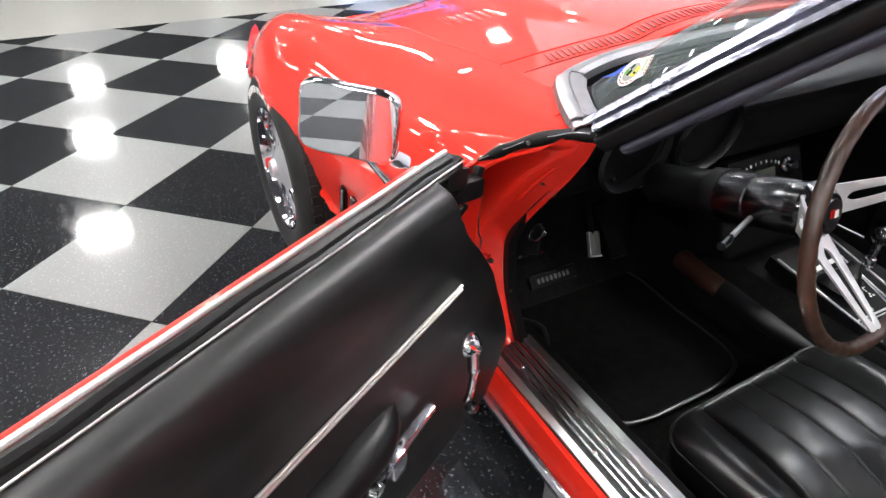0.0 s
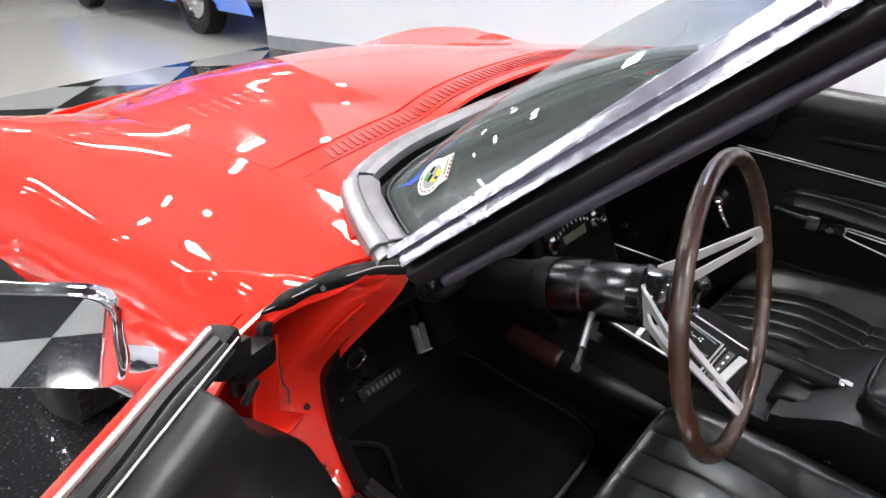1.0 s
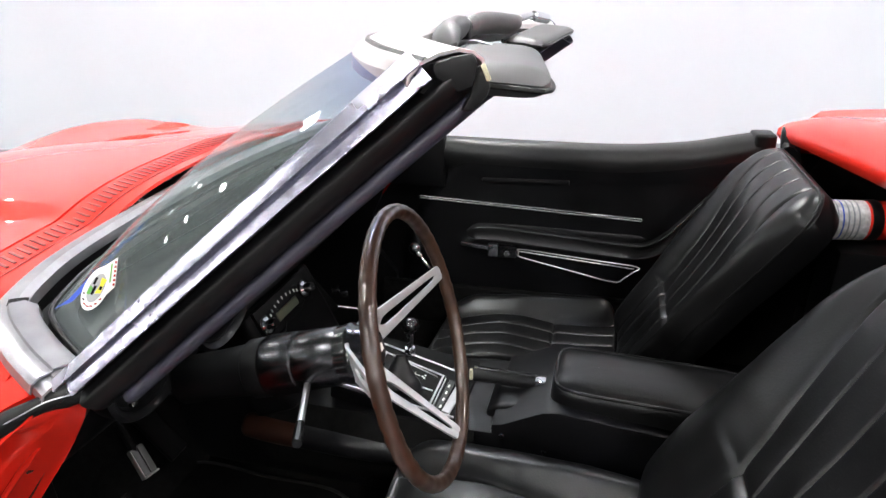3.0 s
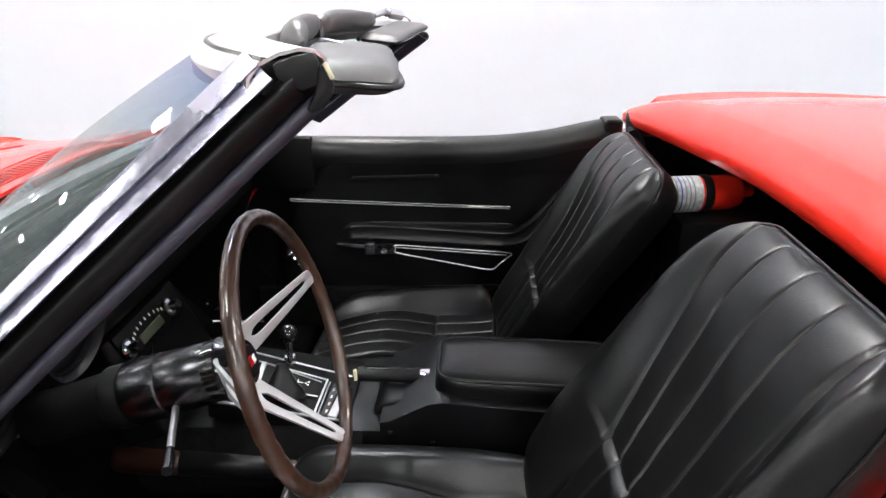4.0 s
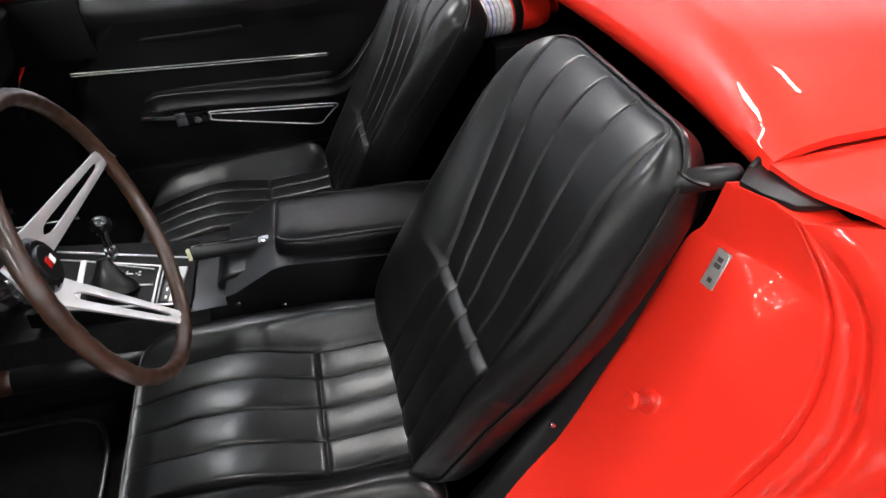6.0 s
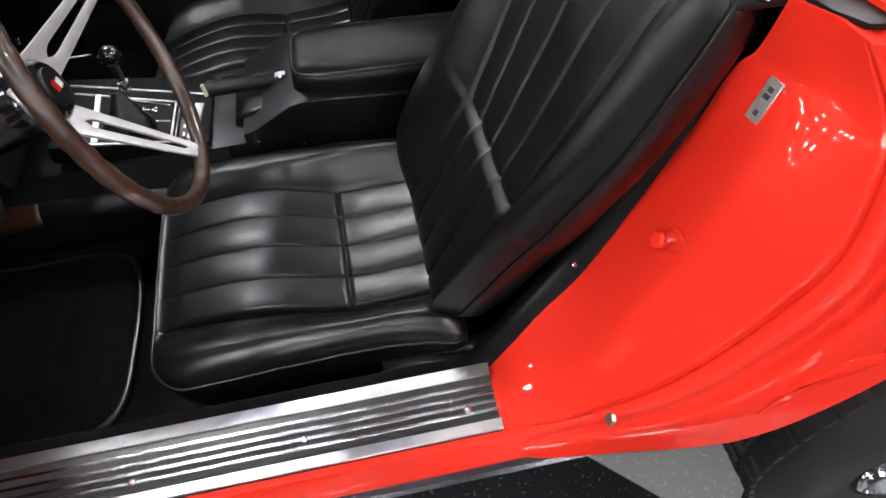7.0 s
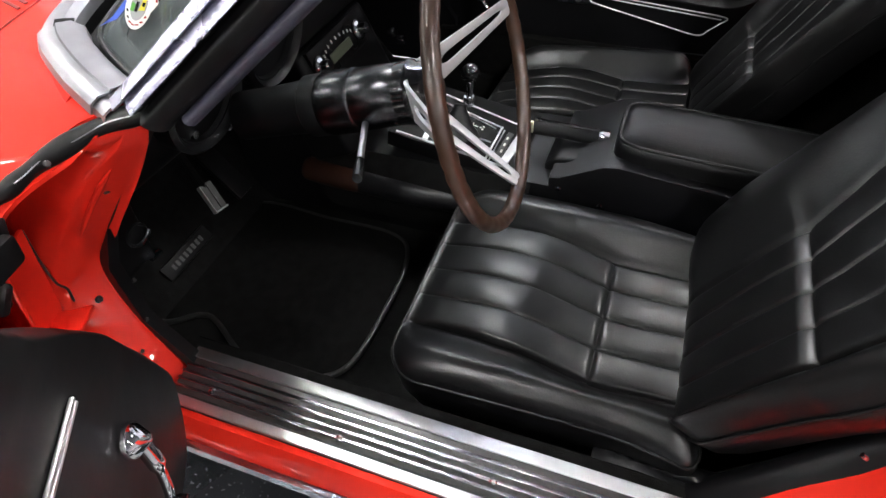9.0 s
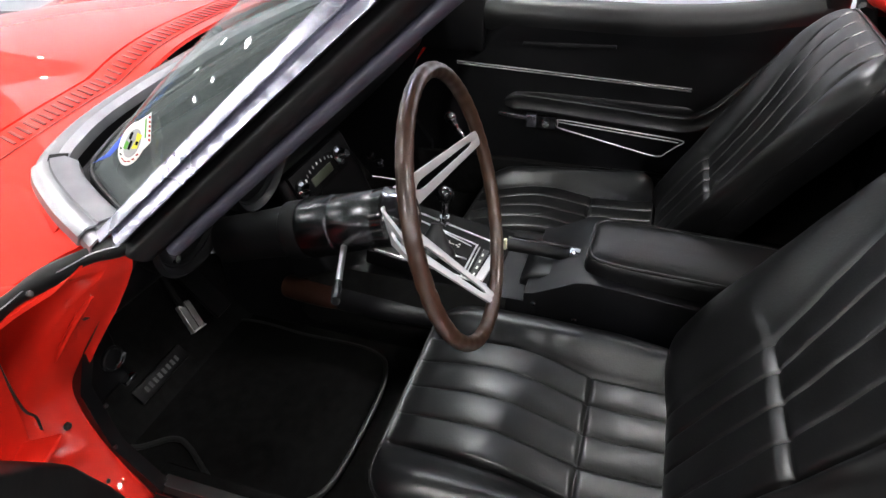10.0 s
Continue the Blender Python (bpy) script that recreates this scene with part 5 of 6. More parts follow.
bright_bar((0.078, 0.132), (0.040, -0.108), 0.0020)
bright_bar((0.052, 0.120), (0.018, -0.058), 0.0016)
bright_bar((0.046, 0.078), (-0.090, 0.066), 0.0052)
bright_bar((0.040, 0.062), (0.008, -0.051), 0.0010)
bright_bar((-0.034, 0.058), (-0.038, -0.054), 0.0014)
bright_bar((-0.093, 0.125), (-0.097, -0.112), 0.0022)
bright_bar((0.020, -0.061), (-0.094, -0.059), 0.0020)
bright_bar((0.012, -0.068), (-0.092, -0.066), 0.0012)
bright_bar((0.006, -0.104), (-0.094, -0.094), 0.0080, "ash_tray", SPOKE, 0.006)
bright_bar((0.008, -0.083), (-0.090, -0.078), 0.0060, "ash_tray_frame", DARKMETAL, 0.003)
for i in range(4):
    bright_bar((-0.008 - 0.022 * i, -0.081), (-0.018 - 0.022 * i, -0.0805), 0.0022, "mark", BRIGHT, 0.0036)
for p, q in (((0.000, 0.016), (-0.002, -0.016)), ((-0.014, 0.016), (-0.015, -0.004)), ((0.000, 0.006), (-0.015, 0.006)), ((0.007, -0.004), (-0.010, -0.004))):
    bright_bar(p, q, 0.0011, "mark", BRIGHT, 0.0012)
for x, y in ((-0.002, -0.021), (-0.006, -0.026), (0.003, -0.026)):
    bright_bar((x - 0.002, y), (x + 0.002, y), 0.0022, "mark", BRIGHT, 0.0012)
boot = part("shift_boot", moved(lathe([(0.052, -0.006), (0.048, 0.003), (0.042, 0.009), (0.034, 0.014), (0.031, 0.019), (0.025, 0.024), (0.022, 0.030), (0.016, 0.036), (0.013, 0.045), (0.0, 0.046)], 28), Matrix.Translation((-0.046, 0.528, 0.402)) @ Matrix.Rotation(radians(24), 4, "Y") @ Matrix.Diagonal((0.72, 0.9, 1.25, 1))), VINYL, con)
lev = part("shift_lever", joined(tube([(-0.020, 0.512, 0.452), (-0.022, 0.508, 0.515)], 0.0065, 12), lathe([(0, 0.018), (0.010, 0.017), (0.012, 0.005), (0.010, 0)], 18, Matrix.Translation((-0.021, 0.511, 0.456)))), CHROME, con)
part("shift_knob", lathe([(0.018 * math.sin(a * math.pi / 14) + (0.0), -0.018 * math.cos(a * math.pi / 14)) for a in range(15)], 28, Matrix.Translation((-0.023, 0.507, 0.524))), GLOSS, lev, "round gloss black shift knob")
hb = part("parking_brake", tube(curve([(0.000, 0.385, 0.414), (0.000, 0.33, 0.414), (0.000, 0.26, 0.412)], 12), 0.013, 12, flat=0.7), PLASTIC, con, "black parking brake lever with bright strip")
part("bright_strip", tube([(0.006, 0.385, 0.428), (0.006, 0.262, 0.426)], 0.0032, 8), CHROME, hb)
part("release_knob", block(-0.012, 0.014, 0.238, 0.262, 0.402, 0.426, 0.006, 2), CHROME, hb)
part("paper_tag", moved(block(-0.004, 0.004, -0.003, 0.003, -0.012, 0.012, 0.001, 1), Matrix.Translation((-0.020, 0.386, 0.428))), CREAM, hb)
part("brake_boot", moved(prism([(p.x, p.y) for p in curve([(0.24, 0.395, 0), (0.30, 0.398, 0), (0.335, 0.388, 0), (0.34, 0.36, 0), (0.22, 0.36, 0)], 24, True)], 0.12, 0.008, 3), yz(-0.06)), VINYL, hb)
for y, z in ((0.309, 0.363), (0.23, 0.34)):
    part("screw", lathe([(0, 0.004), (0.004, 0.003), (0.0055, 0)], 10, Matrix.Translation((-0.108, y, z)) @ Matrix.Rotation(radians(-90), 4, "Y")), CHROME, con)
part("tunnel_panel", grid([[(-0.112 - 0.035 * math.sin(q / 10 * 3.1), 0.36 + 0.44 * j / 12, 0.20 + 0.17 * q / 10) for q in range(11)] for j in range(13)], 0.004), CARPET, con)
part("duct_end", tube(curve([(-0.140, 0.835, 0.318), (-0.142, 0.79, 0.315), (-0.142, 0.74, 0.312), (-0.138, 0.70, 0.310)], 20), [0.018, 0.024] + [0.025] * 16 + [0.022, 0.016], 16, flat=0.8), BROWN, con, "worn brown panel end beside the tunnel")
part("tunnel_roll", tube(curve([(-0.138, 0.705, 0.310), (-0.136, 0.60, 0.306), (-0.130, 0.50, 0.304), (-0.122, 0.42, 0.304)], 20), 0.026, 16, flat=0.8), VINYL, con)

# ---- dashboard ----
dash_prof = [(0.86, 0.748), (0.80, 0.760), (0.745, 0.755), (0.718, 0.735), (0.735, 0.700), (0.745, 0.640), (0.775, 0.600), (0.86, 0.585), (0.95, 0.60)]
dash = part("dashboard", grid([[(x, p.x + 0.02 * (abs(x) / 0.6) ** 2, p.y) for p in curve([(a, b, 0) for a, b in dash_prof], 30)] for x in [0.575 * (i / 20 - 1) for i in range(41)]], 0.006), VINYL, car, "black padded dashboard with round gauges")
for x in (-0.455, -0.285):
    m = Matrix.Translation((x, 0.728, 0.690)) @ Matrix.Rotation(radians(100), 4, "X")
    g = part("gauge", lathe([(0.078, -0.03), (0.078, 0.006), (0.072, 0.012), (0.066, 0.006), (0.064, -0.008), (0, -0.008)], 36, m), PLASTIC, dash)
    part("gauge_ring", lathe([(0.064, -0.006), (0.066, 0.001), (0.063, 0.001), (0.061, -0.006)], 36, m), PLASTIC, g)
stack = part("gauge_panel", moved(block(-0.13, 0.13, -0.05, 0.05, -0.11, 0.10, 0.015, 3), Matrix.Translation((-0.03, 0.790, 0.470)) @ Matrix.Rotation(radians(-24), 4, "X")), DASHBLACK, dash, "centre gauge cluster and radio with bright knobs")
SM = Matrix.Translation((-0.03, 0.790, 0.470)) @ Matrix.Rotation(radians(66), 4, "X")
for i, (x, y, r) in enumerate(((-0.062, 0.050, 0.030), (0.030, 0.060, 0.026))):
    part("small_gauge", lathe([(r, 0.046), (r, 0.056), (r - 0.003, 0.058), (r - 0.005, 0.053), (0, 0.052)], 28, SM @ Matrix.Translation((x, y, 0))), DASHBLACK, stack)
    part("gauge_face", lathe([(r - 0.005, 0.0535), (0, 0.0536)], 28, SM @ Matrix.Translation((x, y, 0))), LENSGREY, stack)
RM = Matrix.Translation((-0.043, 0.768, 0.545)) @ Matrix.Rotation(radians(66), 4, "X")
radio = part("radio", moved(block(-0.095, 0.095, -0.030, 0.036, -0.01, 0.006, 0.003, 2), RM), DASHBLACK, dash, "black radio with a lit-up dial window and chrome knobs")
part("radio_window", moved(block(-0.040, 0.040, -0.014, 0.004, 0.004, 0.008, 0.001, 1), RM), mat("dial_window", (0.06, 0.07, 0.045), 0.3), radio)
for i in range(9):
    a_ = radians(150 - 15 * i)
    part("dial_mark", moved(block(-0.0012, 0.0012, -0.003, 0.003, 0.005, 0.0075, 0), RM @ Matrix.Translation((0.062 * math.cos(a_), 0.022 * math.sin(a_) - 0.002, 0))), BRIGHT, radio)
for x in (-0.077, 0.077):
    part("radio_knob", lathe([(0.016, 0.004), (0.016, 0.010), (0.010, 0.012), (0.010, 0.026), (0.008, 0.030), (0, 0.030)], 20, RM @ Matrix.Translation((x, 0, 0))), CHROME, radio)
    part("knob_ring", lathe([(0.020, 0.004), (0.020, 0.009), (0.017, 0.010)], 20, RM @ Matrix.Translation((x, 0, 0))), GLOSS, radio)
for x, y, z in ((0.13, 0.742, 0.50), (0.16, 0.735, 0.47), (-0.16, 0.742, 0.50)):
    part("dash_knob", lathe([(0.010, 0.0), (0.010, 0.012), (0.007, 0.016), (0, 0.016)], 16, Matrix.Translation((x, y, z)) @ Matrix.Rotation(radians(80), 4, "X")), GLOSS, dash)

# ---- steering ----
SA, SB = radians(14.7), radians(5.6)
nrm = Vector((math.sin(SB) * math.cos(SA), -math.cos(SB) * math.cos(SA), math.sin(SA)))
e1 = Vector((0, 0, 1)).cross(nrm).normalized()
e2 = nrm.cross(e1)
SC = Vector((-0.368, 0.370, 0.720))
STM = Matrix(((e1.x, e2.x, nrm.x, SC.x), (e1.y, e2.y, nrm.y, SC.y), (e1.z, e2.z, nrm.z, SC.z), (0, 0, 0, 1)))
RW = 0.1715
rimpts, rimr = [], []
for k in range(180):
    a = k / 180 * math.tau
    rimpts.append((RW * math.cos(a), RW * math.sin(a), 0))
    rimr.append(0.0090 + 0.0011 * abs(math.sin(a * 22)) ** 0.6)
wheel = part("steering_wheel", moved(tube(rimpts, rimr, 14, True), STM), TEAK, car, "teak-rimmed steering wheel with three slotted metal spokes")


def spoke(angle, parent):
    def half(sign):
        rows = []
        for k in range(37):
            x = 0.028 + 0.144 * k / 36
            h = float(np.interp(x, [0.028, 0.05, 0.172], [0.026, 0.0225, 0.0100]))
            t = (x - 0.058) / (0.156 - 0.058)
            sl = 0.40 * h * max(0.0, 1 - abs(2 * t - 1) ** 10) ** 0.5 if 0 < t < 1 else 0.0
            z = -0.094 * (1 - min(max((x - 0.034) / 0.138, 0), 1)) + 0.003
            rows.append([Vector((x, sign * (sl + (h - sl) * q / 3), z + 0.0010 * math.sin(math.pi * q / 3))) for q in range(4)])
        return grid(rows if sign > 0 else [list(reversed(r)) for r in rows], 0.004)

    return part("spoke", moved(joined(half(1), half(-1)), STM @ Matrix.Rotation(angle, 4, "Z")), SPOKE, parent)


for ang in (8, 172, -84):
    spoke(radians(ang), wheel)
hub = part("hub", moved(lathe([(0.039, -0.112), (0.041, -0.094), (0.036, -0.086), (0.034, -0.070), (0.028, -0.064), (0, -0.063)], 36), STM), GLOSS, wheel)
part("hub_badge", moved(lathe([(0.022, -0.0645), (0.021, -0.061), (0, -0.0605)], 28), STM), PLASTIC, wheel)
part("badge_mark", moved(block(-0.009, 0.001, -0.004, 0.008, -0.0612, -0.0598, 0), STM), LENSRED, wheel)
part("badge_mark", moved(block(0.002, 0.011, -0.006, 0.004, -0.0612, -0.0598, 0), STM), BRIGHT, wheel)
CM = STM
col = part("steering_column", moved(lathe([(0.0, -0.103), (0.036, -0.103), (0.039, -0.107), (0.0405, -0.168), (0.0395, -0.170), (0.0395, -0.172), (0.0415, -0.174), (0.043, -0.215), (0.040, -0.222), (0.0, -0.223)], 40), CM), COLUMN, car, "black steering column with signal stalk")
part("column_cover", moved(lathe([(0.039, -0.221), (0.041, -0.224), (0.041, -0.245), (0.036, -0.25), (0.034, -0.30), (0.034, -0.36)], 36), CM), DASHBLACK, col, "matt black column cover")
stalk = part("signal_stalk", tube([(-0.405, 0.520, 0.665), (-0.470, 0.494, 0.672), (-0.522, 0.473, 0.676)], [0.0042, 0.0042, 0.0042], 10), BRUSHED, col)
part("stalk_knob", tube([(-0.500, 0.482, 0.6745), (-0.515, 0.476, 0.6757), (-0.536, 0.4676, 0.6777)], [0.0048, 0.0066, 0.0060], 12), GLOSS, stalk)

# ---- foot well ----
PDM = Matrix.Translation((-0.297, 0.955, 0.332)) @ Matrix.Rotation(radians(58), 4, "X") @ Matrix.Rotation(radians(-10), 4, "Z")
ped = part("brake_pedal", moved(block(-0.015, 0.015, -0.029, 0.029, -0.006, 0.006, 0.003, 2), PDM), PEDAL, car, "worn rubber brake pedal with a bright edge")
part("pedal_edge", moved(joined(block(-0.0165, 0.0165, -0.0315, -0.0285, -0.006, 0.008, 0.001, 1), block(-0.0170, -0.0145, -0.030, 0.028, -0.004, 0.0072, 0.001, 1)), PDM), SILVERPLATE, ped)
part("pedal_arm", tube([(-0.297, 0.962, 0.335), (-0.295, 1.02, 0.50), (-0.295, 1.04, 0.65)], 0.007, 8), CARPET, ped)
part("pedal_rib", moved(block(-0.0015, 0.0015, -0.026, 0.026, 0.005, 0.0085, 0.001, 1), PDM), PEDAL, ped)
part("accelerator", moved(block(-0.025, 0.025, -0.07, 0.07, -0.006, 0.006, 0.005, 2), Matrix.Translation((-0.185, 1.02, 0.30)) @ Matrix.Rotation(radians(50), 4, "X")), RUBBER, car)
for i in range(3):
    part("cable", tube(curve([(-0.58, 0.80 + 0.05 * i, 0.70 - 0.03 * i), (-0.54, 0.86, 0.62), (-0.50 + 0.03 * i, 0.93, 0.60), (-0.47, 1.02, 0.55)], 20), 0.004, 7), PLASTIC, car)
kick = part("kick_vent", block(-0.606, -0.540, 0.842, 0.872, 0.445, 0.550, 0.010, 3), DASHBLACK, car, "black kick panel vent with small chrome levers")
KM = Matrix.Translation((-0.558, 0.8425, 0.500)) @ Matrix.Rotation(radians(90), 4, "X")
part("vent_ring", moved(lathe([(0.019, 0.0), (0.019, 0.005), (0.016, 0.006), (0.014, 0.002), (0, 0.001)], 28), KM), PLASTIC, kick)
part("vent_lever", tube([(-0.558, 0.836, 0.484), (-0.552, 0.829, 0.494), (-0.543, 0.830, 0.502)], 0.0034, 8), CHROME, kick)
part("vent_lever", block(-0.560, -0.538, 0.832, 0.845, 0.446, 0.454, 0.002, 2), CHROME, kick)
for x, y, z in ((-0.413, 0.748, 0.613), (-0.478, 0.748, 0.642)):
    part("dash_screw", lathe([(0, 0.010), (0.006, 0.009), (0.008, 0.0)], 14, Matrix.Translation((x, y, z)) @ Matrix.Rotation(radians(90), 4, "X")), CHROME, dash)
BINDING = mat("mat_binding", (0.012, 0.012, 0.012), 0.32, spec=0.8, var=0.3, vscale=50, bump=0.2, bscale=250)
matt = thing("floor_mat", "black floor mat with a bound edge and heel plate", "floor mat", (-0.36, 0.78, FLOOR_Z))
mo2 = curve([(-0.50, 0.985, 0), (-0.466, 0.915, 0), (-0.474, 0.872, 0), (-0.526, 0.775, 0), (-0.529, 0.66, 0), (-0.485, 0.590, 0), (-0.36, 0.578, 0), (-0.21, 0.588, 0), (-0.145, 0.64, 0), (-0.14, 0.80, 0), (-0.15, 1.0, 0), (-0.35, 1.02, 0)], 96, True)
part("mat_surface", moved(prism([(p.x, p.y) for p in mo2], 0.010, 0.003, 1), Matrix.Translation((0, 0, FLOOR_Z))), MATPILE, matt)
part("binding", tube([(p.x, p.y, FLOOR_Z + 0.007) for p in mo2], 0.0055, 8, True), BINDING, matt, "shiny black bound edge")
HP = Matrix.Translation((-0.368, 1.005, 0.226)) @ Matrix.Rotation(radians(52), 4, "X") @ Matrix.Rotation(radians(-90), 4, "Z")
hp = part("heel_plate", moved(block(-0.017, 0.017, -0.070, 0.070, 0, 0.006, 0.004, 2), HP), DASHBLACK, matt, "dark heel plate with bright bars")
for i in range(8):
    part("mark", moved(block(-0.006, 0.006, -0.048 + 0.0125 * i, -0.041 + 0.0125 * i, 0.0055, 0.0068, 0.0005, 1), HP), PEDAL, hp)

# ---- windscreen sticker and cabin things ----
stm = Matrix.Translation((-0.551, 0.655, 0.860)) @ Matrix.Rotation(radians(-52), 4, "Z") @ Matrix.Rotation(radians(52), 4, "X")
stk_t = thing("window_sticker", "oval white sticker with yellow and green shapes on the windscreen", "sticker", (-0.551, 0.655, 0.860))
sto = stm @ Matrix.Translation((-0.0098, 0.0005, 0)) @ Matrix.Rotation(radians(-31), 4, "Z")
oval = lambda rx, ry: [(rx * math.cos(k / 28 * math.tau), ry * math.sin(k / 28 * math.tau)) for k in range(28)]
part("backing", moved(prism(oval(0.0115, 0.0245), 0.0006), sto), BRIGHT, stk_t)
part("backing", moved(prism([(-0.0040, 0.0200), (0.0146, 0.0293), (0.0075, -0.0015), (-0.0010, -0.0080)], 0.0006), stm @ Matrix.Translation((0, 0, 0.0002))), BRIGHT, stk_t)
part("pale_ring", moved(prism(oval(0.0070, 0.0160), 0.0006), sto @ Matrix.Translation((0, 0, 0.0008))), mat("grey_print", (0.35, 0.35, 0.36), 0.5), stk_t)
for k in range(7):
    aa = radians(205 + 21 * k)
    part("red_shape" if k > 1 else "dark_shape", moved(block(-0.0007, 0.0007, -0.0014, 0.0014, 0.0007, 0.0013, 0), sto @ Matrix.Translation((0.0093 * math.cos(aa), 0.0203 * math.sin(aa), 0)) @ Matrix.Rotation(aa, 4, "Z")), LENSRED if k > 1 else DASHBLACK, stk_t)
part("yellow_shape", moved(prism([(0.0008, -0.0060), (0.0062, -0.0040), (0.0056, 0.0040), (0.0064, 0.0110), (0.0010, 0.0120), (0.0024, 0.0030)], 0.0006), sto @ Matrix.Translation((0, 0, 0.0016))), YELLOW, stk_t)
part("green_shape", moved(prism([(-0.0062, -0.0080), (-0.0030, -0.0086), (-0.0026, -0.0010), (-0.0058, 0.0010)], 0.0006), sto @ Matrix.Translation((0, 0, 0.0016))), GREEN, stk_t)
for px_, py_, h in ((-0.0010, -0.0030, 0.0050), (-0.0032, 0.0066, 0.0040), (0.0042, 0.0010, 0.0020)):
    part("dark_core", moved(block(px_ - 0.0012, px_ + 0.0012, py_ - h, py_ + h, 0.0022, 0.0028, 0), sto), DASHBLACK, stk_t)
for k in range(6):
    f = k / 5
    part("red_shape", moved(block(-0.0009, 0.0009, -0.0013, 0.0013, 0.0009, 0.0016, 0), stm @ Matrix.Translation((0.0066 + 0.0056 * f, 0.0008 + 0.0235 * f, 0)) @ Matrix.Rotation(radians(-14), 4, "Z")), LENSRED, stk_t)
part("green_shape", moved(prism([(0.0026, 0.0030), (0.0042, 0.0040), (0.0092, 0.0240), (0.0076, 0.0232)], 0.0006), stm @ Matrix.Translation((0, 0, 0.0010))), GREEN, stk_t)
part("blue_shape", moved(prism([(-0.050, -0.0130), (-0.0360, -0.0060), (-0.0190, 0.0095), (-0.0125, 0.0145), (-0.0215, 0.0010), (-0.0330, -0.0090)], 0.0005), stm), BLUEMARK, stk_t)
PAPER = mat("label_paper", (0.52, 0.53, 0.54), 0.5, var=0.35, vscale=90)
ext = thing("fire_extinguisher", "red fire extinguisher with white label lying behind the seat", "fire extinguisher", (0.22, -0.32, 0.68))
EM = Matrix.Translation((0.205, -0.165, 0.716)) @ Matrix.Rotation(radians(90), 4, "X") @ Matrix.Rotation(radians(8), 4, "Y")
part("cylinder", lathe([(0, 0.058), (0.030, 0.058), (0.037, 0.060), (0.037, 0.20), (0.030, 0.225), (0.014, 0.235), (0.012, 0.255), (0, 0.256)], 36, EM), RED, ext)
part("label", lathe([(0.0374, 0.062), (0.0374, 0.138)], 36, EM), PAPER, ext, "white paper label")
part("label_band", lathe([(0.0377, 0.063), (0.0377, 0.075)], 36, EM), YELLOW, ext)
axis = (EM.to_3x3() @ Vector((0, 0, 1))).normalized()
face = Vector((-0.95, 0.1, 0.55))
face = (face - axis * face.dot(axis)).normalized()
down = axis.cross(face)
down = down if down.z < 0 else -down
word = bpy.data.curves.new("label_text", "FONT")
word.body = "ABC"
word.size, word.align_x, word.align_y, word.extrude = 0.013, "CENTER", "CENTER", 0.0002
word.materials.append(DASHBLACK)
mark = new("label_text", word)
side = face.cross(down)
mark.matrix_basis = Matrix(((down.x, side.x, face.x, 0), (down.y, side.y, face.y, 0), (down.z, side.z, face.z, 0), (0, 0, 0, 1)))
mark.location = EM.translation + axis * 0.069 + face * 0.0385
mark.parent = ext
mark.matrix_parent_inverse = Matrix.Translation(ext.location).inverted()
for i in range(5):
    part("label_bar", lathe([(0.0378, 0.082 + 0.009 * i), (0.0378, 0.085 + 0.009 * i)], 36, EM), BLUEMARK if i == 1 else BASEGREY, ext)
part("bracket", joined(lathe([(0.038, 0.142), (0.039, 0.145), (0.039, 0.158), (0.038, 0.161)], 30, EM), block(0.16, 0.27, -0.46, -0.26, 0.38, 0.675, 0.01, 2)), PLASTIC, ext)

# ---- road wheels ----


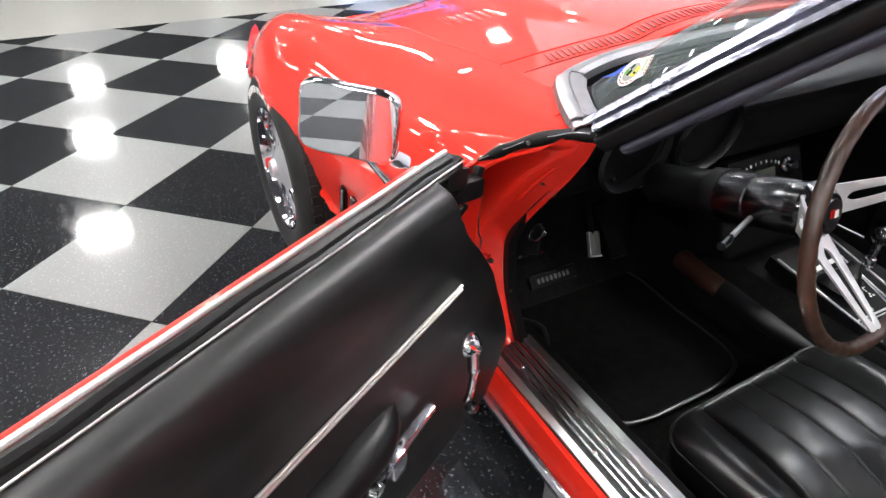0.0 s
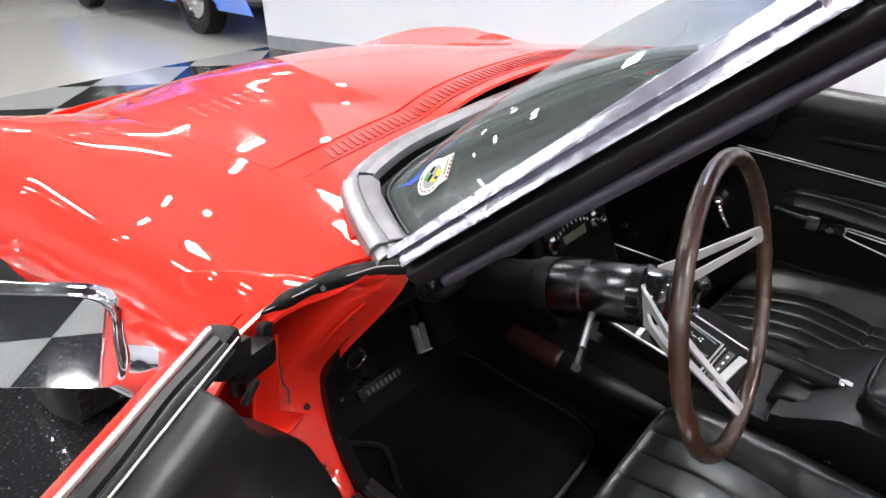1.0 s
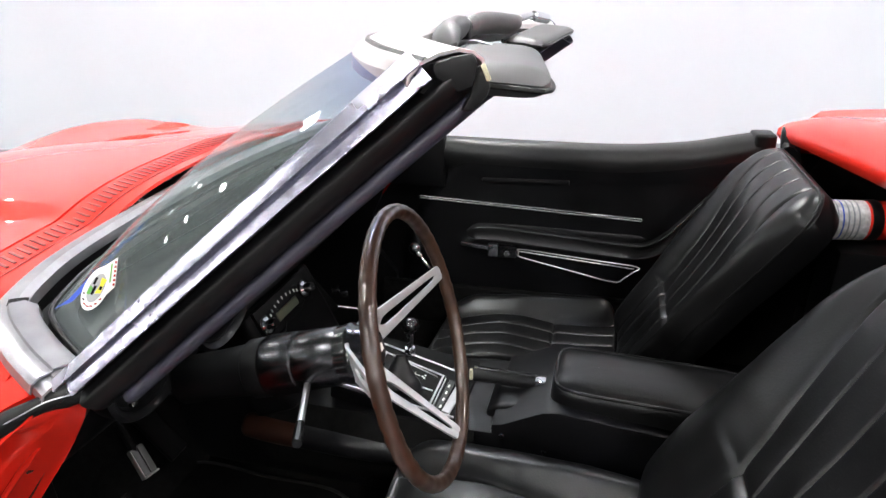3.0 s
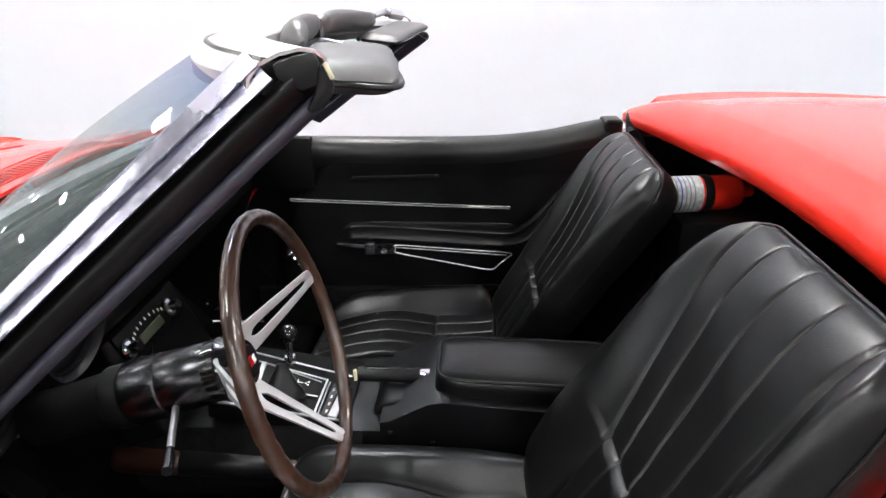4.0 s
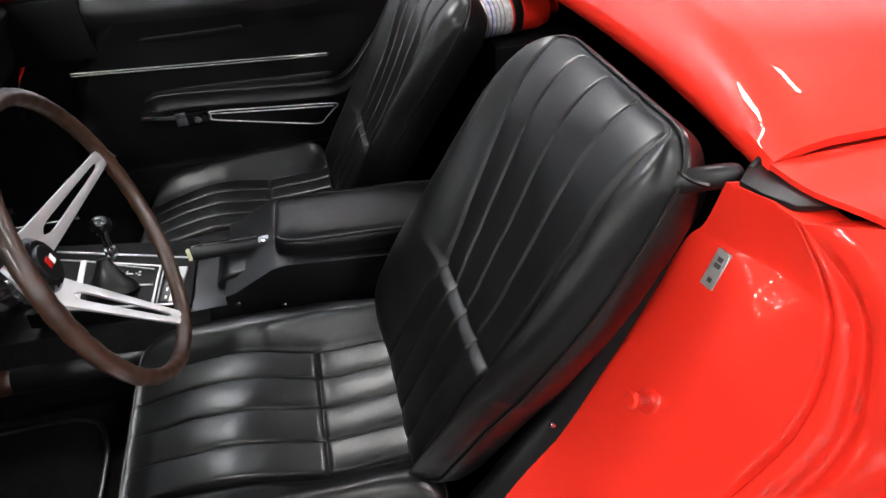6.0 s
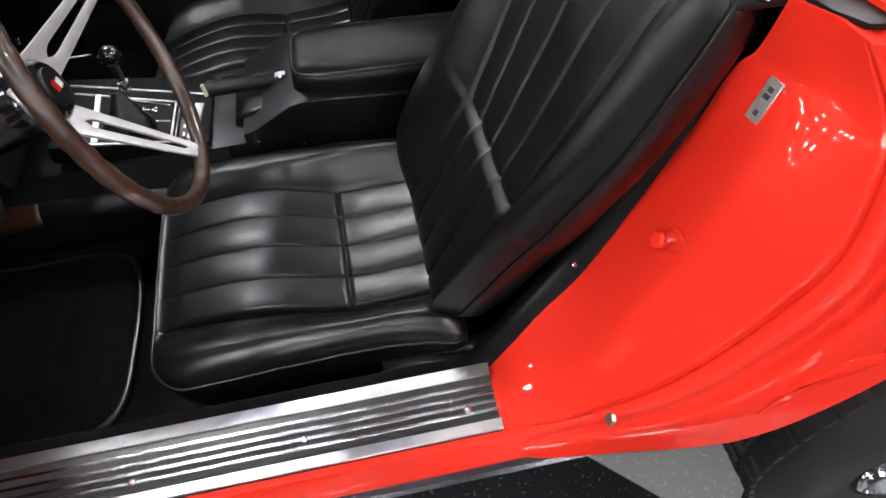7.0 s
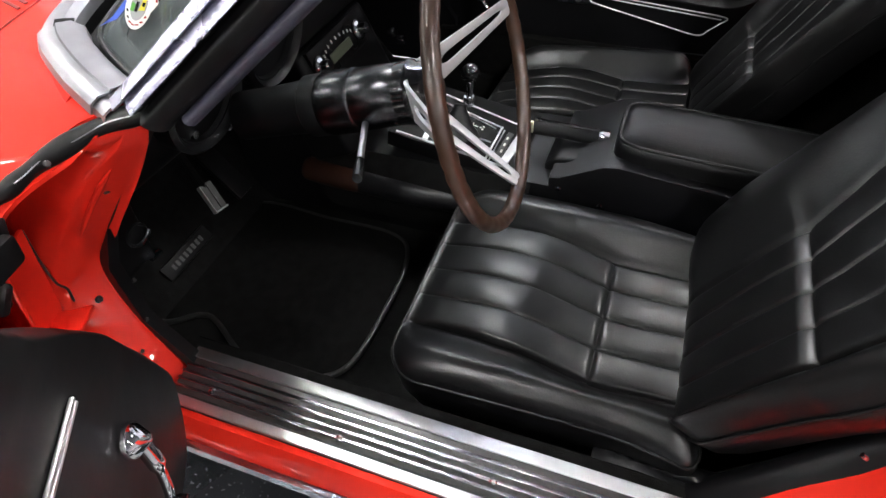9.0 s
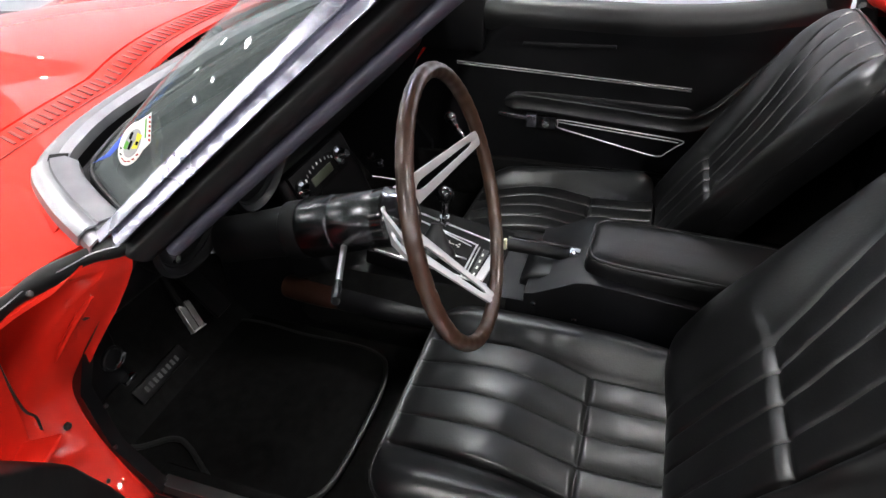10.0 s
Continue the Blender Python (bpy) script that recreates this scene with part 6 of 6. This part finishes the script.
def road_wheel(x, y, s, steer=0, size=1.0):
    m = Matrix.Translation((x, y, AXZ * size)) @ Matrix.Rotation(radians(steer), 4, "Z") @ Matrix.Rotation(radians(-90 * s), 4, "Y") @ Matrix.Scale(size, 4)
    ty = [(0.205, -0.02), (0.215, 0.004), (0.25, 0.016), (0.29, 0.012), (0.318, -0.006), (0.327, -0.022), (0.329, -0.06)]
    ty = ty + [(r, -0.205 - z) for r, z in reversed(ty)]
    tyre = part("wheel", lathe(ty, 72, m), TYRE, car, "black tyre with pale sidewall marks on a chrome rim")
    tread = []
    for k in range(64):
        for w in range(5):
            b = block(-0.011, 0.011, -0.0125, 0.0125, -0.004, 0.004, 0.001, 1)
            tread.append(moved(b, m @ Matrix.Rotation(k / 64 * math.tau + 0.02 * (w % 2), 4, "Z") @ Matrix.Translation((0.3300, 0, -0.030 - 0.036 * w)) @ Matrix.Rotation(radians(90), 4, "Y") @ Matrix.Rotation(radians(90), 4, "Z")))
    me = tread[0]
    verts, faces = [], []
    for b in tread:
        o = len(verts)
        b.verts.index_update()
        verts += [v.co.copy() for v in b.verts]
        faces += [[v.index + o for v in f.verts] for f in b.faces]
        b.free()
    tme = bpy.data.meshes.new("tread")
    tme.from_pydata(verts, [], faces)
    tme.materials.append(TYRE)
    tob = new("tread", tme)
    tob.parent = tyre
    rim = part("rim", lathe([(0.20, -0.16), (0.195, -0.02), (0.205, 0.004), (0.211, 0.004), (0.213, -0.01)], 56, m), CHROME, tyre)
    part("wheel_centre", lathe([(0.196, -0.05), (0.15, -0.045), (0.10, -0.03), (0.06, -0.012), (0.034, 0.004), (0.030, 0.020), (0, 0.024)], 56, m), BRUSHED, tyre)
    for k in range(5):
        a = k / 5 * math.tau
        part("spoke", moved(block(0.03, 0.195, -0.024, 0.024, -0.035, -0.012, 0.008, 2), m @ Matrix.Rotation(a, 4, "Z") @ Matrix.Rotation(radians(6), 4, "Y")), CHROME, tyre)
    for k in range(10):
        a = -0.35 + k * 0.115 + 0.03 * (k > 4)
        part("sidewall_mark", moved(block(0.256, 0.278, -0.0095, 0.0095, 0.0145, 0.0165, 0.001, 1), m @ Matrix.Rotation(a, 4, "Z")), BRIGHT, tyre)
    return tyre


road_wheel(-0.846, AXF - 0.03, 1, 1, 0.90)
road_wheel(0.840, AXF - 0.03, -1, 1, 0.90)
road_wheel(-0.840, AXR, 1)
road_wheel(0.840, AXR, -1)
for y in (1.27, 1.21, 1.15):
    part("side_vent", moved(block(-0.007, 0.007, -0.010, 0.010, -0.055, 0.055, 0.004, 2), Matrix.Translation((-interp(y, YS, XM) + 0.002, y, 0.41)) @ Matrix.Rotation(radians(14), 4, "X")), GLOSS, car)

# ---- blue car in the distance ----
blue = thing("parked_car", "bright blue parked coupe with black stripe and silver wheels", "car", (2.9, 7.6, 0))


def blue_section(y):
    h = interp(y, [5.22, 5.35, 6.2, 6.6, 7.4, 8.2, 9.0, 9.9, 10.0], [0.86, 0.93, 0.95, 1.10, 1.28, 1.24, 0.95, 0.88, 0.70])
    cab = max(0.0, h - 0.95)
    w = 0.90
    pts = [(-w + 0.06, 0.26), (-w, 0.45), (-w, 0.62), (-w + 0.03, 0.80), (-w + 0.08, min(h, 0.93)), (-w + 0.12 + cab * 0.6, h - 0.03), (-w + 0.28 + cab * 0.6, h), (0, h + 0.015)]
    left = curve([(x, z, 0) for x, z in pts], 22)
    full = left + [Vector((-p.x, p.y, 0)) for p in reversed(left[:-1])]
    return [Vector((2.86 + p.x, y, p.y)) for p in full]


brow = []
for k in range(60):
    y = 5.22 + 4.78 * k / 59
    row = []
    for p in blue_section(y):
        for ax in (6.22, 9.0):
            dd = abs(y - ax)
            if dd < 0.36 and p.z < 0.32 + math.sqrt(0.36 ** 2 - dd * dd) and abs(p.x - 2.86) > 0.6:
                p = Vector((p.x, p.y, 0.32 + math.sqrt(0.36 ** 2 - dd * dd)))
        row.append(p)
    brow.append(row)
shell = part("body", grid(brow, 0.01), BLUE, blue)
part("tail_panel", block(2.0, 3.72, 5.20, 5.24, 0.55, 0.84, 0.02, 2), GLOSS, blue)
for x in (2.03, 2.115, 2.20, 3.40, 3.485, 3.57):
    part("tail_light", block(x, x + 0.065, 5.185, 5.205, 0.62, 0.80, 0.008, 2), LENSRED, blue)
part("rear_bumper", tube(curve([(1.93, 5.55, 0.50), (1.96, 5.22, 0.50), (2.4, 5.14, 0.50), (3.3, 5.14, 0.50), (3.76, 5.22, 0.50), (3.79, 5.55, 0.50)], 30), 0.055, 10, flat=0.6), CHROME, blue)
part("side_stripe", block(1.952, 1.962, 5.3, 9.8, 0.50, 0.56, 0.002, 1), GLOSS, blue)
part("side_window", moved(prism([(6.55, 0.93), (8.35, 0.93), (7.9, 1.18), (7.0, 1.20)], 0.02), yz(2.06)), GLOSS, blue)
for y in (6.22, 9.0):
    for x, s in ((2.0, 1), (3.72, -1)):
        m = Matrix.Translation((x, y, 0.32)) @ Matrix.Rotation(radians(-90 * s), 4, "Y")
        t = part("wheel", lathe([(0.19, -0.02), (0.21, 0.0), (0.27, 0.012), (0.31, -0.005), (0.32, -0.03), (0.32, -0.18), (0.30, -0.2)], 40, m), RUBBER, blue)
        part("rim", lathe([(0.19, -0.01), (0.185, 0.0), (0.17, -0.03), (0.06, -0.02), (0.04, 0.01), (0, 0.012)], 40, m), CHROME, t)

# ---- checkered floor tiles ----
T0 = Vector((-1.292, 1.592, 0))
TU, TV = Vector((0.369, 0.385, 0)), Vector((-0.383, 0.371, 0))
SLIP = 0.14  # one row was laid a little wider
SIDE = TU.length
tile_me = {}
for key, mm in ((0, TILE_L), (1, TILE_D)):
    tile_me[key] = mesh_of("tile", block(-SIDE / 2 + 0.0006, SIDE / 2 - 0.0006, -SIDE / 2 + 0.0006, SIDE / 2 - 0.0006, -0.006, 0.0, 0.0006, 1), mm, False)
rest = {0: ([], []), 1: ([], [])}
for i in range(-24, 30):
    for j in range(-24, 30):
        c = T0 + TU * (i + 0.5) + TV * (j + 0.5 - (SLIP if j < -2 else SLIP / 2 if j == -2 else 0))
        wide = 1 + SLIP if j == -2 else 1
        if not (-7.5 < c.x < 3.3 and -4.5 < c.y < 5.2 + SIDE):
            continue
        key = (i + j) % 2
        clip = c.y + SIDE * 0.71 > 5.2
        if -2.6 < c.x < 1.6 and -0.8 < c.y < 4.7 and not clip:
            t = new("tile", tile_me[key])
            t.matrix_basis = Matrix.Translation(c) @ Matrix.Rotation(math.atan2(TU.y, TU.x), 4, "Z") @ Matrix.Diagonal((1, wide, 1, 1))
            t.parent = under
        else:
            v, f = rest[key]
            tv = TV * wide
            quad = [c - (TU + tv) * 0.4985, c + (TU - tv) * 0.4985, c + (TU + tv) * 0.4985, c - (TU - tv) * 0.4985]
            poly = []
            for a, b in zip(quad, quad[1:] + quad[:1]):
                if a.y <= 5.2:
                    poly.append(a)
                if (a.y - 5.2) * (b.y - 5.2) < 0:
                    poly.append(a.lerp(b, (5.2 - a.y) / (b.y - a.y)))
            if len(poly) > 2:
                f.append(list(range(len(v), len(v) + len(poly))))
                v.extend(poly)
for key, mm in ((0, TILE_L), (1, TILE_D)):
    me = bpy.data.meshes.new("outer_tiles")
    me.from_pydata(rest[key][0], [], rest[key][1])
    me.materials.append(mm)
    o = new("outer_tiles", me)
    o.parent = under
    tagged(o, kind="stuff")
